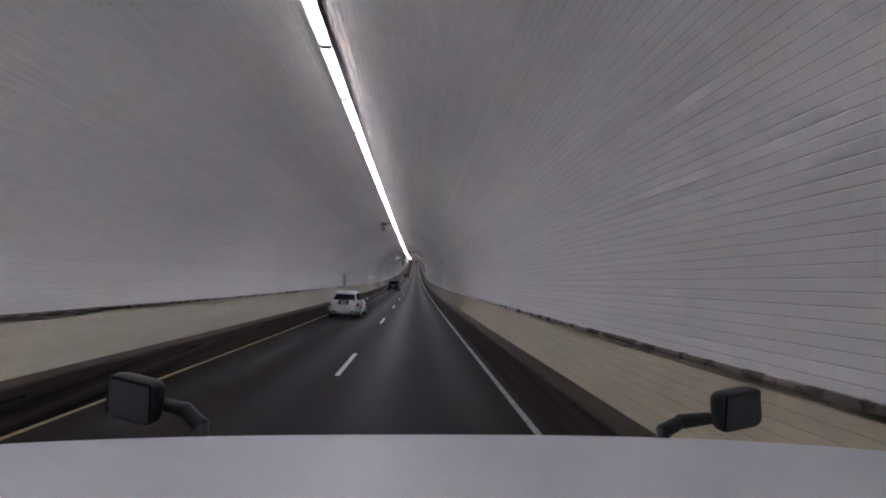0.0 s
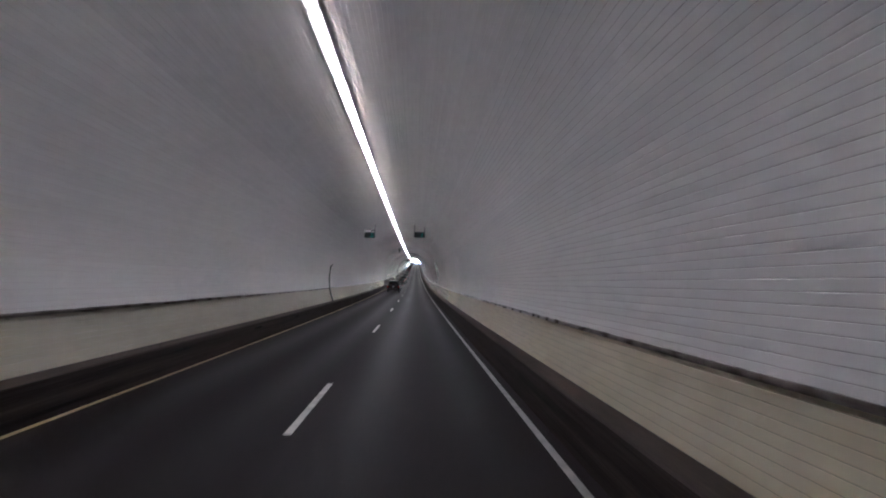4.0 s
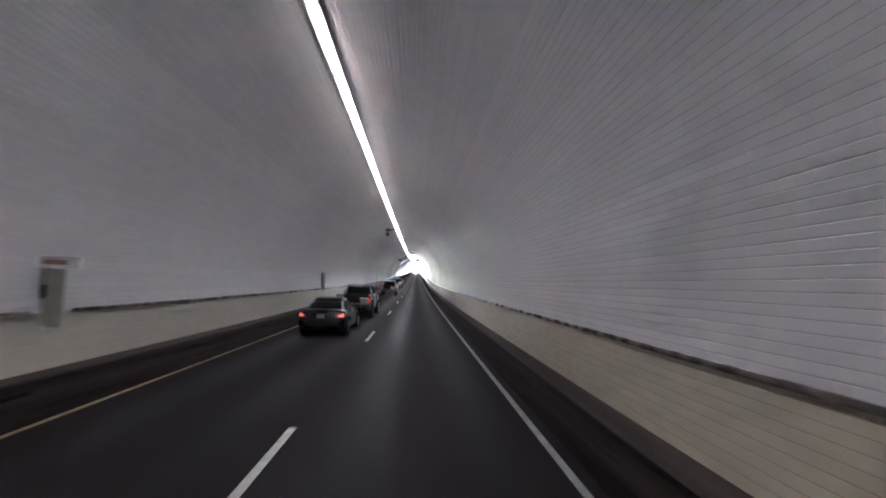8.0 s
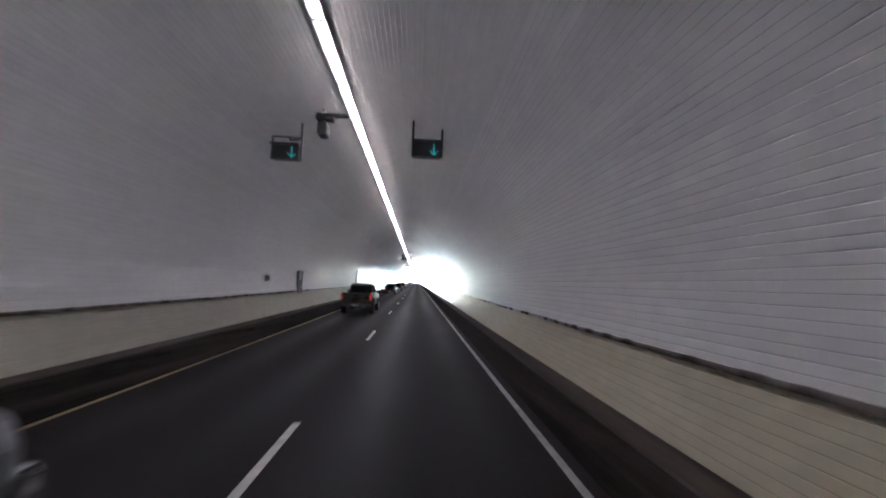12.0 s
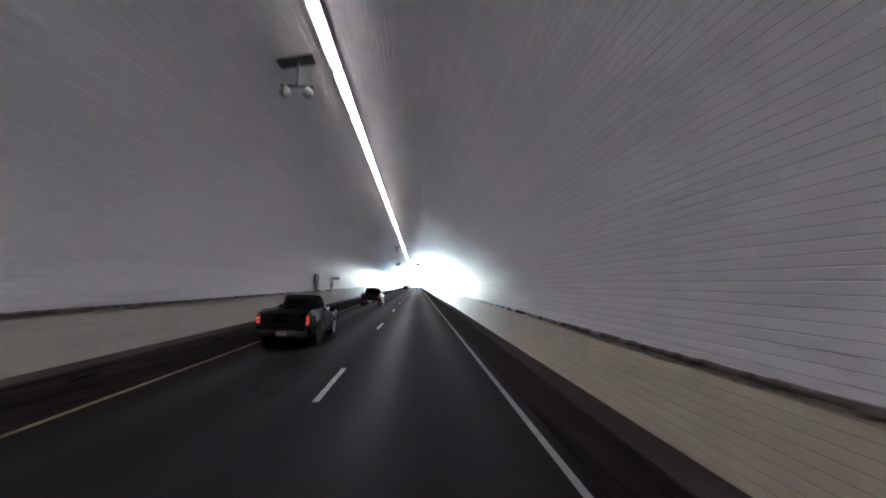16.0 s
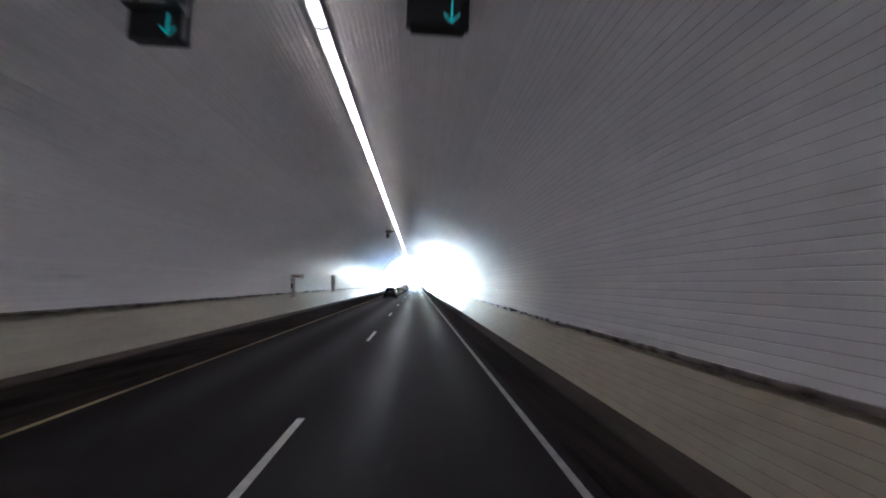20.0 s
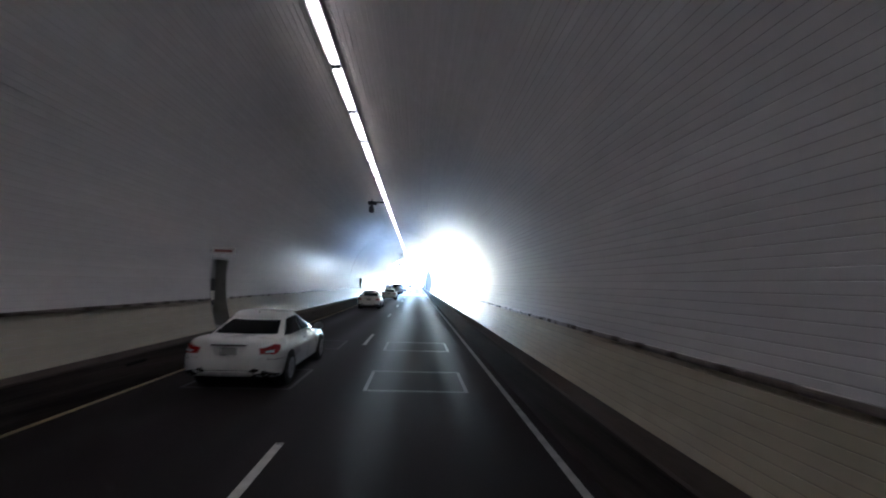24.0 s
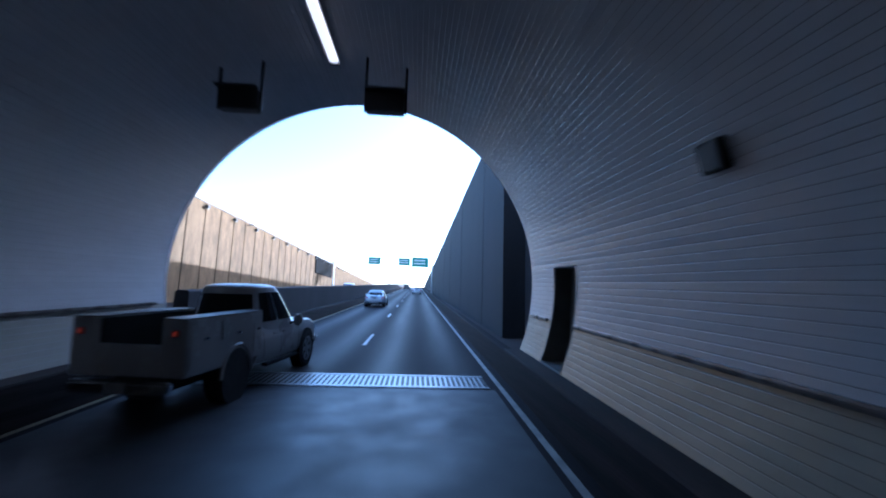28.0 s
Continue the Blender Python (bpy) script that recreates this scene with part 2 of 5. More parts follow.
def slab(bm, corners, depth):
    """A thin plate on four corners, thickened along its normal."""
    c = [Vector(v) for v in corners]
    nrm = (c[1] - c[0]).cross(c[3] - c[0]).normalized() * depth
    lo, hi = [bm.verts.new(v) for v in c], [bm.verts.new(v + nrm) for v in c]
    bm.faces.new(hi), bm.faces.new(lo[::-1])
    for i in range(4):
        j = (i + 1) % 4
        bm.faces.new((lo[i], lo[j], hi[j], hi[i]))
    return bm


def loft(bm, rings, caps=True):
    vs = [[bm.verts.new(p) for p in ring] for ring in rings]
    n = len(vs[0])
    for a, b in zip(vs, vs[1:]):
        for i in range(n):
            bm.faces.new((a[i], a[(i + 1) % n], b[(i + 1) % n], b[i]))
    if caps:
        bm.faces.new(vs[0][::-1]), bm.faces.new(vs[-1])
    return bm


def mesh_of(name, bm, material, smooth=False):
    bmesh.ops.recalc_face_normals(bm, faces=bm.faces)
    me = bpy.data.meshes.new(name)
    bm.to_mesh(me)
    bm.free()
    me.materials.append(material)
    if smooth:
        me.shade_smooth()
        me.set_sharp_from_angle(angle=radians(35))
    return me


def part(name, bm, material, parent=None, label="", smooth=False):
    ob = new(name, mesh_of(name, bm, material, smooth))
    ob.parent = parent
    return tagged(ob, label) if label else ob


def thing(name, label, category, group="", kind=""):
    return tagged(new(name), label, category, group, kind)


def structure(name, verts, faces, mats, index=None, label="", parent=None, category=""):
    me = bpy.data.meshes.new(name)
    me.from_pydata(verts, [], faces)
    for m in mats:
        me.materials.append(m)
    if index is not None:
        me.polygons.foreach_set("material_index", np.array(index, dtype=np.int32))
    me.update()
    ob = new(name, me)
    ob.parent = parent
    return tagged(ob, label, category, kind="structure")


def sweep(name, section, ys, material, label, closed=True, caps=True, category=""):
    """A cross-section (x, z over the road) drawn along the road."""
    verts = [(x, y, zp(y) + z) for y in ys for x, z in section]
    n, faces = len(section), []
    for j in range(len(ys) - 1):
        for i in range(n if closed else n - 1):
            k = (i + 1) % n
            faces.append((j * n + i, j * n + k, (j + 1) * n + k, (j + 1) * n + i))
    if closed and caps:
        faces += [tuple(range(n))[::-1], tuple((len(ys) - 1) * n + i for i in range(n))]
    return structure(name, verts, faces, [material], label=label, category=category)


def steps(a, b, d=10.0):
    n = max(1, round((b - a) / d))
    return [a + (b - a) * i / n for i in range(n + 1)]


# ---------- tube ----------
ROWS = 175
PHI0 = -math.asin(1.75 / R)
DPHI = (math.pi - 2 * PHI0) / ROWS
GAP = 0.0016 / R             # half a joint
EASE = 0.008 / R             # rounded edge of a tile
LIP = 0.0006 / R


def wall_point(phi, y, r=R):
    return (r * math.cos(phi), y, zp(y) + CEN + r * math.sin(phi))


# openings in the lining: side (1 right, -1 left), start, end, foot and head over the road
NICHES = [(1, 496.0, 497.0, 0.6, 2.72), (1, 576.3, 577.6, 0.6, 2.72), (-1, 508.6, 509.7, 0.6, 2.85),
          (-1, 58.10, 58.46, 1.22, 2.32), (-1, 184.95, 185.31, 1.22, 2.32), (-1, 244.80, 245.16, 1.22, 2.32), (-1, 375.30, 375.66, 1.22, 2.32),
          (-1, 442.70, 443.06, 1.22, 2.32), (-1, 571.30, 571.66, 1.22, 2.32)]
YS = sorted(set(steps(BACK, PORTAL, 12.0)) | {v for q in NICHES for v in q[1:3]})
RAIL_Z = 1.54


def lining(name, i0, i1, label, category, upper=M_TILE, joint=M_GROUT, ease=EASE, lower=M_CREAM):
    verts, faces, index = [], [], []
    for i in range(i0, i1):
        a, b = PHI0 + i * DPHI, PHI0 + (i + 1) * DPHI
        mid = (a + b) / 2
        high = CEN + R * math.sin(mid)
        side = 1 if math.cos(mid) > 0 else -1
        base = len(verts)
        t0, t1 = random.uniform(-0.0015, 0.0015), random.uniform(-0.0015, 0.0015)
        for y in YS:
            verts += [wall_point(a - GAP, y, R + 0.004), wall_point(a + GAP, y, R + 0.004),
                      wall_point(a + GAP + LIP, y, R + t0 + 0.0022), wall_point(a + GAP + ease, y, R + t0), wall_point(b - GAP - ease, y, R + t1),
                      wall_point(b - GAP - LIP, y, R + t1 + 0.0022), wall_point(b - GAP, y, R + 0.004)]
        for j in range(len(YS) - 1):
            my = (YS[j] + YS[j + 1]) / 2
            if any(q[0] == side and q[1] < my < q[2] and q[3] < high < q[4] for q in NICHES):
                continue
            for k in range(6):
                o = base + j * 7 + k
                faces.append((o, o + 7, o + 8, o + 1))
                index.append(2 if k == 0 else (1 if high < RAIL_Z else 0))
    return structure(name, verts, faces, [upper, lower, joint], index, label, category=category)


lining("wall_right", 0, 56, "white glazed tile tunnel wall, cream below the rail", "wall", lower=M_CREAMR)
lining("ceiling", 56, 119, "grimy white tiled tunnel crown, toned darker than the walls", "ceiling", M_CROWN, M_GROUTC, EASE * 0.6)
lining("wall_left", 119, 175, "white glazed tile tunnel wall, cream below the rail", "wall", M_TILE, M_GROUTC, EASE * 0.8)

# concrete shell behind the tiles
N_SH = 48
shell_v, shell_f = [], []
sy = steps(BACK, PORTAL, 20.0)
for y in sy:
    for i in range(N_SH):
        shell_v.append(wall_point(2 * math.pi * i / N_SH, y, R + 0.75))
for j in range(len(sy) - 1):
    for i in range(N_SH):
        k = (i + 1) % N_SH
        shell_f.append((j * N_SH + i, j * N_SH + k, (j + 1) * N_SH + k, (j + 1) * N_SH + i))
shell_f.append(tuple(range(N_SH)))
structure("tunnel_shell", shell_v, shell_f, [M_SHELL], label="rough concrete shell round the tunnel lining", category="tunnel")
sweep("end_wall", [(-5.2, -0.2), (5.2, -0.2), (5.2, 7.4), (-5.2, 7.4)], [BACK - 0.3, BACK], M_SHELL, "plain dark wall closing the tunnel", category="wall")

# raised ledges with sooty kerb faces
for side, tag in ((1, "right"), (-1, "left")):
    face = [(side * 3.86, 0.0), (side * 3.895, 0.12), (side * 3.925, 0.20), (side * 4.02, 0.48), (side * 4.05, 0.55), (side * 4.09, 0.57), (side * 4.3, 0.57), (side * 4.3, -0.2), (side * 3.86, -0.2)]
    sweep("kerb_" + tag, face, steps(BACK, TOP, 10.0), M_KERB, "soot-blackened concrete kerb face of the ledge", category="kerb")
    top = [(side * 4.055, 0.574), (side * 4.08, 0.60), (side * 4.47, 0.60), (side * 4.49, 0.574)]
    sweep("ledge_" + tag, top, steps(BACK, PORTAL, 10.0), M_LEDGE, "dusty brown concrete ledge top along the wall", category="ledge")

# drain slots near the top of the sooty kerb face
kl = bpy.data.objects["kerb_left"]
slot_mesh = mesh_of("drain_slot", box(bmesh.new(), -4.05, -3.985, -0.30, 0.30, 0.39, 0.46, 0.012), M_LOUVRE)
for k in range(116):
    slot = new("drain_slot", slot_mesh)
    slot.parent = kl
    slot.matrix_world = on_road(0, 1.38 + k * 4.93, 0)

# road
RX0, RX1 = -3.95, 3.86
ys = steps(BACK, TOP + 260, 6.0)
road = sweep("road", [(RX0, 0.0), (RX1, 0.0), (RX1, -0.25), (RX0, -0.25)], ys, M_ROAD, "worn dark asphalt two-lane road", category="road")


def stripe(name, x, w, y0, y1, material, label="", z=0.004):
    ob = sweep(name, [(x - w / 2, z), (x + w / 2, z)], steps(y0, y1, 6.0), material, label, closed=False)
    ob.parent = road
    return ob


DASH_AT, DASH_STEP = 10.1, 12.2
LINE_R, LINE_M, LINE_L = 3.62, -0.10, -3.80
stripe("edge_line", LINE_R, 0.115, BACK, TOP + 200, M_WORN, "solid white edge line")
stripe("edge_line", LINE_L, 0.105, BACK, TOP + 200, M_YELLOW, "solid yellow edge line")
for i in range(-4, 66):
    y = DASH_AT + i * DASH_STEP
    if not 569 < y < 579:
        stripe("lane_dash", LINE_M, 0.12, y, y + 3.05, M_WHITE)

# detector loops cut into the lanes
for lx in (1.75, -1.9):
    for y in (504.0, 509.2):
        for x0, x1, y0, y1 in ((-1.1, 1.1, 0, 0.08), (-1.1, 1.1, 1.9, 1.98), (-1.1, -1.02, 0.08, 1.9), (1.02, 1.1, 0.08, 1.9)):
            sw = sweep("loop_cut", [(lx + x0, 0.004), (lx + x1, 0.004)], [y + y0, y + y1], M_SEAL if lx > 0 else M_OLDSEAL, "", closed=False)
            sw.parent = road

# ---------- lamps in the crown ----------
PITCH = 2.44
LAMP_Z = CEN + R - 0.155


def tunnel_light(gap, cap):
    """A fixture as long as its pitch, with the diffuser held between two end caps."""
    bm = box(bmesh.new(), -0.165, 0.118, 0.0, PITCH - 0.02, 0.050, 0.074, 0.006)
    box(bm, -0.05, 0.05, 0.1, PITCH - 0.12, 0.074, 0.13, 0.01)
    lamp = thing("tunnel_light", "grey fluorescent ceiling fixture with a glowing diffuser", "light", "row of tunnel lights")
    part("housing", bm, M_HOUSE, lamp)
    bm = box(bmesh.new(), -0.098, 0.098, gap, PITCH - 0.02 - gap, 0.0, 0.050, 0.022)
    part("diffuser", bm, M_LAMP, lamp, "glowing white diffuser")
    for y in (0.0, PITCH - 0.019 - gap):
        part("end_cap", box(bmesh.new(), -0.104, 0.104, y, y + gap - 0.001, -0.004, 0.049, 0.006), cap, lamp, "grey end cap")
    for y in (0.4, 2.0):
        part("hanger", rod(bmesh.new(), (0, y, 0.12), (0, y, 0.155), 0.015, 6), M_DARK, lamp)
    return lamp


# short caps deep in the tube, longer dark ones towards its mouth
# cap size and tone imitate glare that closes the gaps deeper in
for low, high, gap, cap in ((-17, 196, 0.07, M_GREY), (196, 236, 0.105, M_DARK)):
    lamp = tunnel_light(gap, cap)
    lamp.matrix_world = on_road(-0.31, 1.2 + low * PITCH, LAMP_Z)
    for i in range(low + 1, high):
        copy_thing(lamp, on_road(-0.31, 1.2 + i * PITCH, LAMP_Z))

# ---------- handrails ----------
def handrail(side, y0, y1):
    top = RAIL_Z + (0.0 if side < 0 else -0.018)
    rail = thing("handrail", "dull brown metal handrail on brackets along the tiles", "handrail", "wall handrails", "structure")
    x = side * (math.sqrt(R * R - (RAIL_Z - CEN) ** 2) - 0.05)
    sec = [(x - 0.024, top - 0.034), (x + 0.024, top - 0.034), (x + 0.029, top - 0.012), (x + 0.029, top + 0.012), (x + 0.024, top + 0.034), (x - 0.024, top + 0.034), (x - 0.029, top + 0.012), (x - 0.029, top - 0.012)]
    bm = bmesh.new()
    loft(bm, [[(px, y, zp(y) + pz) for px, pz in sec] for y in steps(y0, y1, 6.0)])
    part("rail_bar", bm, M_RAIL, rail)
    bm = bmesh.new()
    for y in np.arange(y0 + 0.6, y1 - 0.3, 3.0):
        z = zp(y) + top
        bmesh.ops.create_cube(bm, size=1, matrix=Matrix.LocRotScale((x + side * 0.05, y, z - 0.02), None, (0.09, 0.04, 0.03)))
    part("bracket", bm, M_DARK, rail)["kind"] = "stuff"


def rail_runs(side, stops):
    edges = [BACK + 0.5] + [v for a, b in stops for v in (a - 0.15, b + 0.15)] + [PORTAL - 0.4]
    for a, b in zip(edges[::2], edges[1::2]):
        if b - a > 0.6:
            handrail(side, a, b)


CABINETS = (38.2, 206.5, 285.75, 370.7, 453.25, 543.25)
PHONES = tuple((q[1] + q[2]) / 2 for q in NICHES if q[0] < 0 and q[3] > 1)
rail_runs(1, [q[1:3] for q in NICHES if q[0] > 0])
rail_runs(-1, sorted([(c - 0.4, c + 0.4) for c in CABINETS] + [(p - 0.3, p + 0.3) for p in PHONES] + [q[1:3] for q in NICHES if q[0] < 0 and q[3] < 1]))


# ---------- wall fittings ----------
def wall_x(side, z, r=R):
    return side * math.sqrt(r * r - (z - CEN) ** 2)


def cabinet(y, dark=False):
    """A hose cabinet let into the tiles, its door in two panels."""
    c = thing("hose_cabinet", "grey-green metal hose cabinet with two-panel door set in tiles", "cabinet", "hose cabinets")
    bm = bmesh.new()
    for x0, x1, z0, z1 in ((-0.38, -0.33, 0, 1.24), (0.33, 0.38, 0, 1.24), (-0.33, 0.33, 0, 0.05), (-0.33, 0.33, 1.19, 1.24)):
        box(bm, 0.0, 0.14, x0, x1, z0, z1)
    part("frame", bm, M_GREY, c, "grey jambs")
    part("lintel", box(bmesh.new(), 0.0, 0.16, -0.40, 0.40, 1.24, 1.275), M_DARK, c, "dark top edge")
    up = part("upper_door", box(bmesh.new(), 0.02, 0.09, -0.32, 0.32, 0.80, 1.18, 0.006), M_GREY, c, "grey glazed upper panel")
    lo = part("lower_door", box(bmesh.new(), 0.02, 0.11, -0.32, 0.32, 0.06, 0.79, 0.008), M_NICHE, c)
    part("handle", rod(bmesh.new(), (0.13, 0.25, 0.36), (0.13, 0.25, 0.52), 0.012), M_STEEL, lo)
    c.matrix_world = on_road(wall_x(-1, 1.98) - 0.03, y, 1.34)
    return c


def phone_niche(y):
    """A narrow recess with a pale box and a red handset lamp, and a flag sign over it."""
    c = thing("call_point", "narrow pale wall recess with brown box and dark cylinder", "call point", "emergency call points")
    bm = bmesh.new()
    box(bm, -0.40, -0.37, -0.25, 0.25, 0, 1.1)
    for y0, y1, z0, z1 in ((-0.25, -0.23, 0, 1.1), (0.23, 0.25, 0, 1.1), (-0.23, 0.23, 0, 0.03), (-0.23, 0.23, 1.07, 1.1)):
        box(bm, -0.37, 0.10, y0, y1, z0, z1)
    part("recess", bm, M_PALE, c)
    # thin plate that makes the upper half of the recess back darker
    part("back_panel", box(bmesh.new(), -0.37, -0.355, -0.225, 0.225, 0.46, 1.06), M_DARK, c, "dark plate over the upper back of the recess")
    part("handset", box(bmesh.new(), 0.02, 0.09, -0.33, -0.255, 0.55, 0.80, 0.02), M_PLASTIC, c, "black handset beside the recess")
    part("call_box", box(bmesh.new(), -0.36, -0.1, -0.15, 0.15, 0.04, 0.42, 0.015), M_RAIL, c, "brown enamelled box")
    part("extinguisher", rod(rod(bmesh.new(), (-0.2, 0.0, 0.55), (-0.2, 0.0, 0.93), 0.08, 14), (-0.2, 0, 0.93), (-0.2, 0, 1.02), 0.03, 8), M_DARK, c, "dark cylinder with a valve")
    c.matrix_world = on_road(wall_x(-1, 1.8), y, 1.22)
    c.scale = (1.0, 0.72, 1.0)
    if y > 560:
        return
    s = thing("flag_sign", "small white sign with red band on a wall arm", "sign", "call point signs")
    part("plate", box(bmesh.new(), 0.08, 0.80, -0.02, 0.02, 0.0, 0.20, 0.004), M_SIGNW, s)
    part("band", box(bmesh.new(), 0.20, 0.60, -0.026, -0.021, 0.06, 0.14), M_RED, s, "red lettering as a plain bar")
    part("arm", rod(bmesh.new(), (-0.06, 0.0, 0.1), (0.1, 0.0, 0.1), 0.018, 8), M_DARK, s)
    s.matrix_world = on_road(wall_x(-1, 2.6) - 0.1, y - 0.3, 2.30)


def doorway(side, y0, y1, z0, z1):
    """A refuge recess lined in one plain tone instead of tile, darker on the right."""
    c = thing("refuge_recess", "dark upright recess in the tiled wall above the ledge", "recess", "wall recesses", "structure")
    w, h = y1 - y0, z1 - z0
    x0 = wall_x(1, z0 + 0.1)
    out = 0.65
    bm = bmesh.new()
    box(bm, out - 0.03, out, 0, w, 0, h)

    def cheek(a, b, lo, hi):
        """A slab of the lining whose front follows the curve of the wall."""
        zs = [lo + (hi - lo) * k / 8 for k in range(9)]
        front = [(wall_x(1, z0 + z) - x0 - 0.004, z) for z in zs]
        loft(bm, [[(px, y, z) for px, z in front] + [(out - 0.03, y, hi), (out - 0.03, y, lo)] for y in (a, b)])

    cheek(0, 0.03, 0, h)
    cheek(w - 0.03, w, 0, h)
    cheek(0.03, w - 0.03, 0, 0.03)
    cheek(0.03, w - 0.03, h - 0.03, h)
    if side < 0:
        bmesh.ops.scale(bm, vec=(-1, 1, 1), verts=bm.verts)
        bmesh.ops.reverse_faces(bm, faces=bm.faces)
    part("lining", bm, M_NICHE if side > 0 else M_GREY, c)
    c.matrix_world = on_road(wall_x(side, z0 + 0.1), y0, z0)


for y in CABINETS:
    cabinet(y)
for y in PHONES:
    phone_niche(y)
for q in NICHES:
    if q[3] < 1:
        doorway(*q)
# the tall recess in the left wall holds a call box
tall = thing("call_box", "dark call box with pale panel inside a tall recess", "call box")
part("box", box(bmesh.new(), -0.22, 0.0, -0.2, 0.2, 0, 0.9, 0.02), M_DARK, tall)
part("panel", box(bmesh.new(), 0.0, 0.02, -0.14, 0.14, 0.2, 0.5, 0.005), M_PALE, tall, "pale instruction panel")
part("post", box(bmesh.new(), -0.15, -0.07, -0.05, 0.05, -0.75, 0.0), M_DARK, tall)
tall.matrix_world = on_road(wall_x(-1, 1.8) - 0.2, 509.15, 1.28)
s = thing("flag_sign", "small white sign with red band on a wall arm", "sign", "call point signs")
part("plate", box(bmesh.new(), 0.05, 0.75, -0.02, 0.02, 0.0, 0.20, 0.004), M_SIGNW, s)
part("band", box(bmesh.new(), 0.13, 0.67, -0.026, -0.021, 0.06, 0.14), M_RED, s, "red lettering as a plain bar")
part("arm", rod(bmesh.new(), (-0.08, 0.0, 0.1), (0.08, 0.0, 0.1), 0.018, 8), M_DARK, s)
s.matrix_world = on_road(wall_x(-1, 3.0), 508.3, 2.95)


def small_box(y, z, side=-1, size=0.24):
    b = thing("junction_box", "small dark metal junction box fixed on the tiles", "junction box", "junction boxes")
    part("case", box(bmesh.new(), -0.02, 0.10, -size / 2, size / 2, -size / 2, size / 2, 0.012), M_RUBBER if side > 0 else M_GREY, b)
    part("cover", box(bmesh.new(), 0.10, 0.112, -size / 2 + 0.03, size / 2 - 0.03, -size / 2 + 0.03, size / 2 - 0.03), M_DARK, b)
    x = wall_x(side, z)
    tilt = math.degrees(math.asin((z - CEN) / R))
    b.matrix_world = on_road(x, y, z) @ pose(0, 0, 0, 0, tilt if side < 0 else 180 - tilt, 0)


small_box(280.8, 2.2)
small_box(572.1, 3.62, 1, 0.32)


def pipe(y):
    """A dark riser bent to the wall, from the rail upward."""
    p = thing("riser_pipe", "dark riser pipe bent along the tiled wall", "pipe", "riser pipes")
    bm = bmesh.new()
    pts = []
    for i in range(9):
        z = 0.5 + i * 0.33
        pts.append(Vector((wall_x(-1, z) + 0.07, 0, z)))
    pts.append(Vector((wall_x(-1, 3.2) + 0.09, 0.45, 3.28)))
    for a, b in zip(pts, pts[1:]):
        rod(bm, a, b, 0.05, 8)
    part("tube", bm, M_DARK, p, smooth=True)
    bm = bmesh.new()
    for z in (1.0, 1.9, 2.8):
        x = wall_x(-1, z)
        box(bm, x - 0.02, x + 0.13, -0.07, 0.07, z - 0.02, z + 0.02)
    part("clamp", bm, M_STEEL, p)
    p.matrix_world = on_road(0, y, 0)


for y in (120.5, 307.0):
    pipe(y)

# speakers under the crown, every 61 m
spk = thing("ceiling_speaker", "dark horn unit hanging from the tunnel crown", "speaker", "ceiling speakers")
part("mount", box(bmesh.new(), -0.2, 0.68, -0.08, 0.08, 0.28, 0.36, 0.01), M_RUBBER, spk)
part("plate", box(bmesh.new(), -0.2, 0.28, -0.15, 0.15, 0.16, 0.28, 0.02), M_RUBBER, spk)
part("stem", rod(bmesh.new(), (0.0, 0, 0.05), (0.0, 0, 0.5), 0.035, 10), M_DARK, spk)
part("case", box(bmesh.new(), -0.13, 0.13, -0.2, 0.25, -0.28, 0.07, 0.03), M_RUBBER, spk)
part("grille", box(bmesh.new(), -0.10, 0.10, -0.215, -0.2, -0.24, 0.03), M_DARK, spk)
for i, y in enumerate((33.6, 92.7, 154.2, 214.8, 273.6, 336.0, 396.0, 457.5, 518.5, 571.6)):
    m = on_road(-1.07, y, 6.48)
    if i == 0:
        spk.matrix_world = m
    else:
        copy_thing(spk, m)

# camera pairs on a bracket
cc = thing("camera_bracket", "pair of small dome cameras on a dark ceiling bracket", "camera", "ceiling cameras")
part("bar", box(bmesh.new(), -0.35, 0.35, -0.03, 0.03, 0.0, 0.05, 0.008), M_DARK, cc)
part("stem", rod(bmesh.new(), (0, 0, 0.03), (0, 0, 0.55), 0.03, 8), M_DARK, cc)
for x in (-0.24, 0.24):
    bm = bmesh.new()
    bmesh.ops.create_uvsphere(bm, u_segments=14, v_segments=10, radius=0.12, matrix=Matrix.Translation((x, 0, -0.12)))
    rod(bm, (x, 0, -0.05), (x, 0, 0.02), 0.05, 10)
    part("dome", bm, M_GREY, cc, smooth=True)
# dark plate stands for the soft shadow on the crown above the bracket
plate = part("mount_plate", box(bmesh.new(), -0.42, 0.34, -0.16, 0.16, -0.03, 0.03, 0.012), M_RUBBER, cc)
plate.location, plate.rotation_euler = (0, 0, 0.585), (0, radians(-13), 0)
cc.matrix_world = on_road(-1.07, 352.2, 6.38)
copy_thing(cc, on_road(-1.07, 564.0, 6.38))


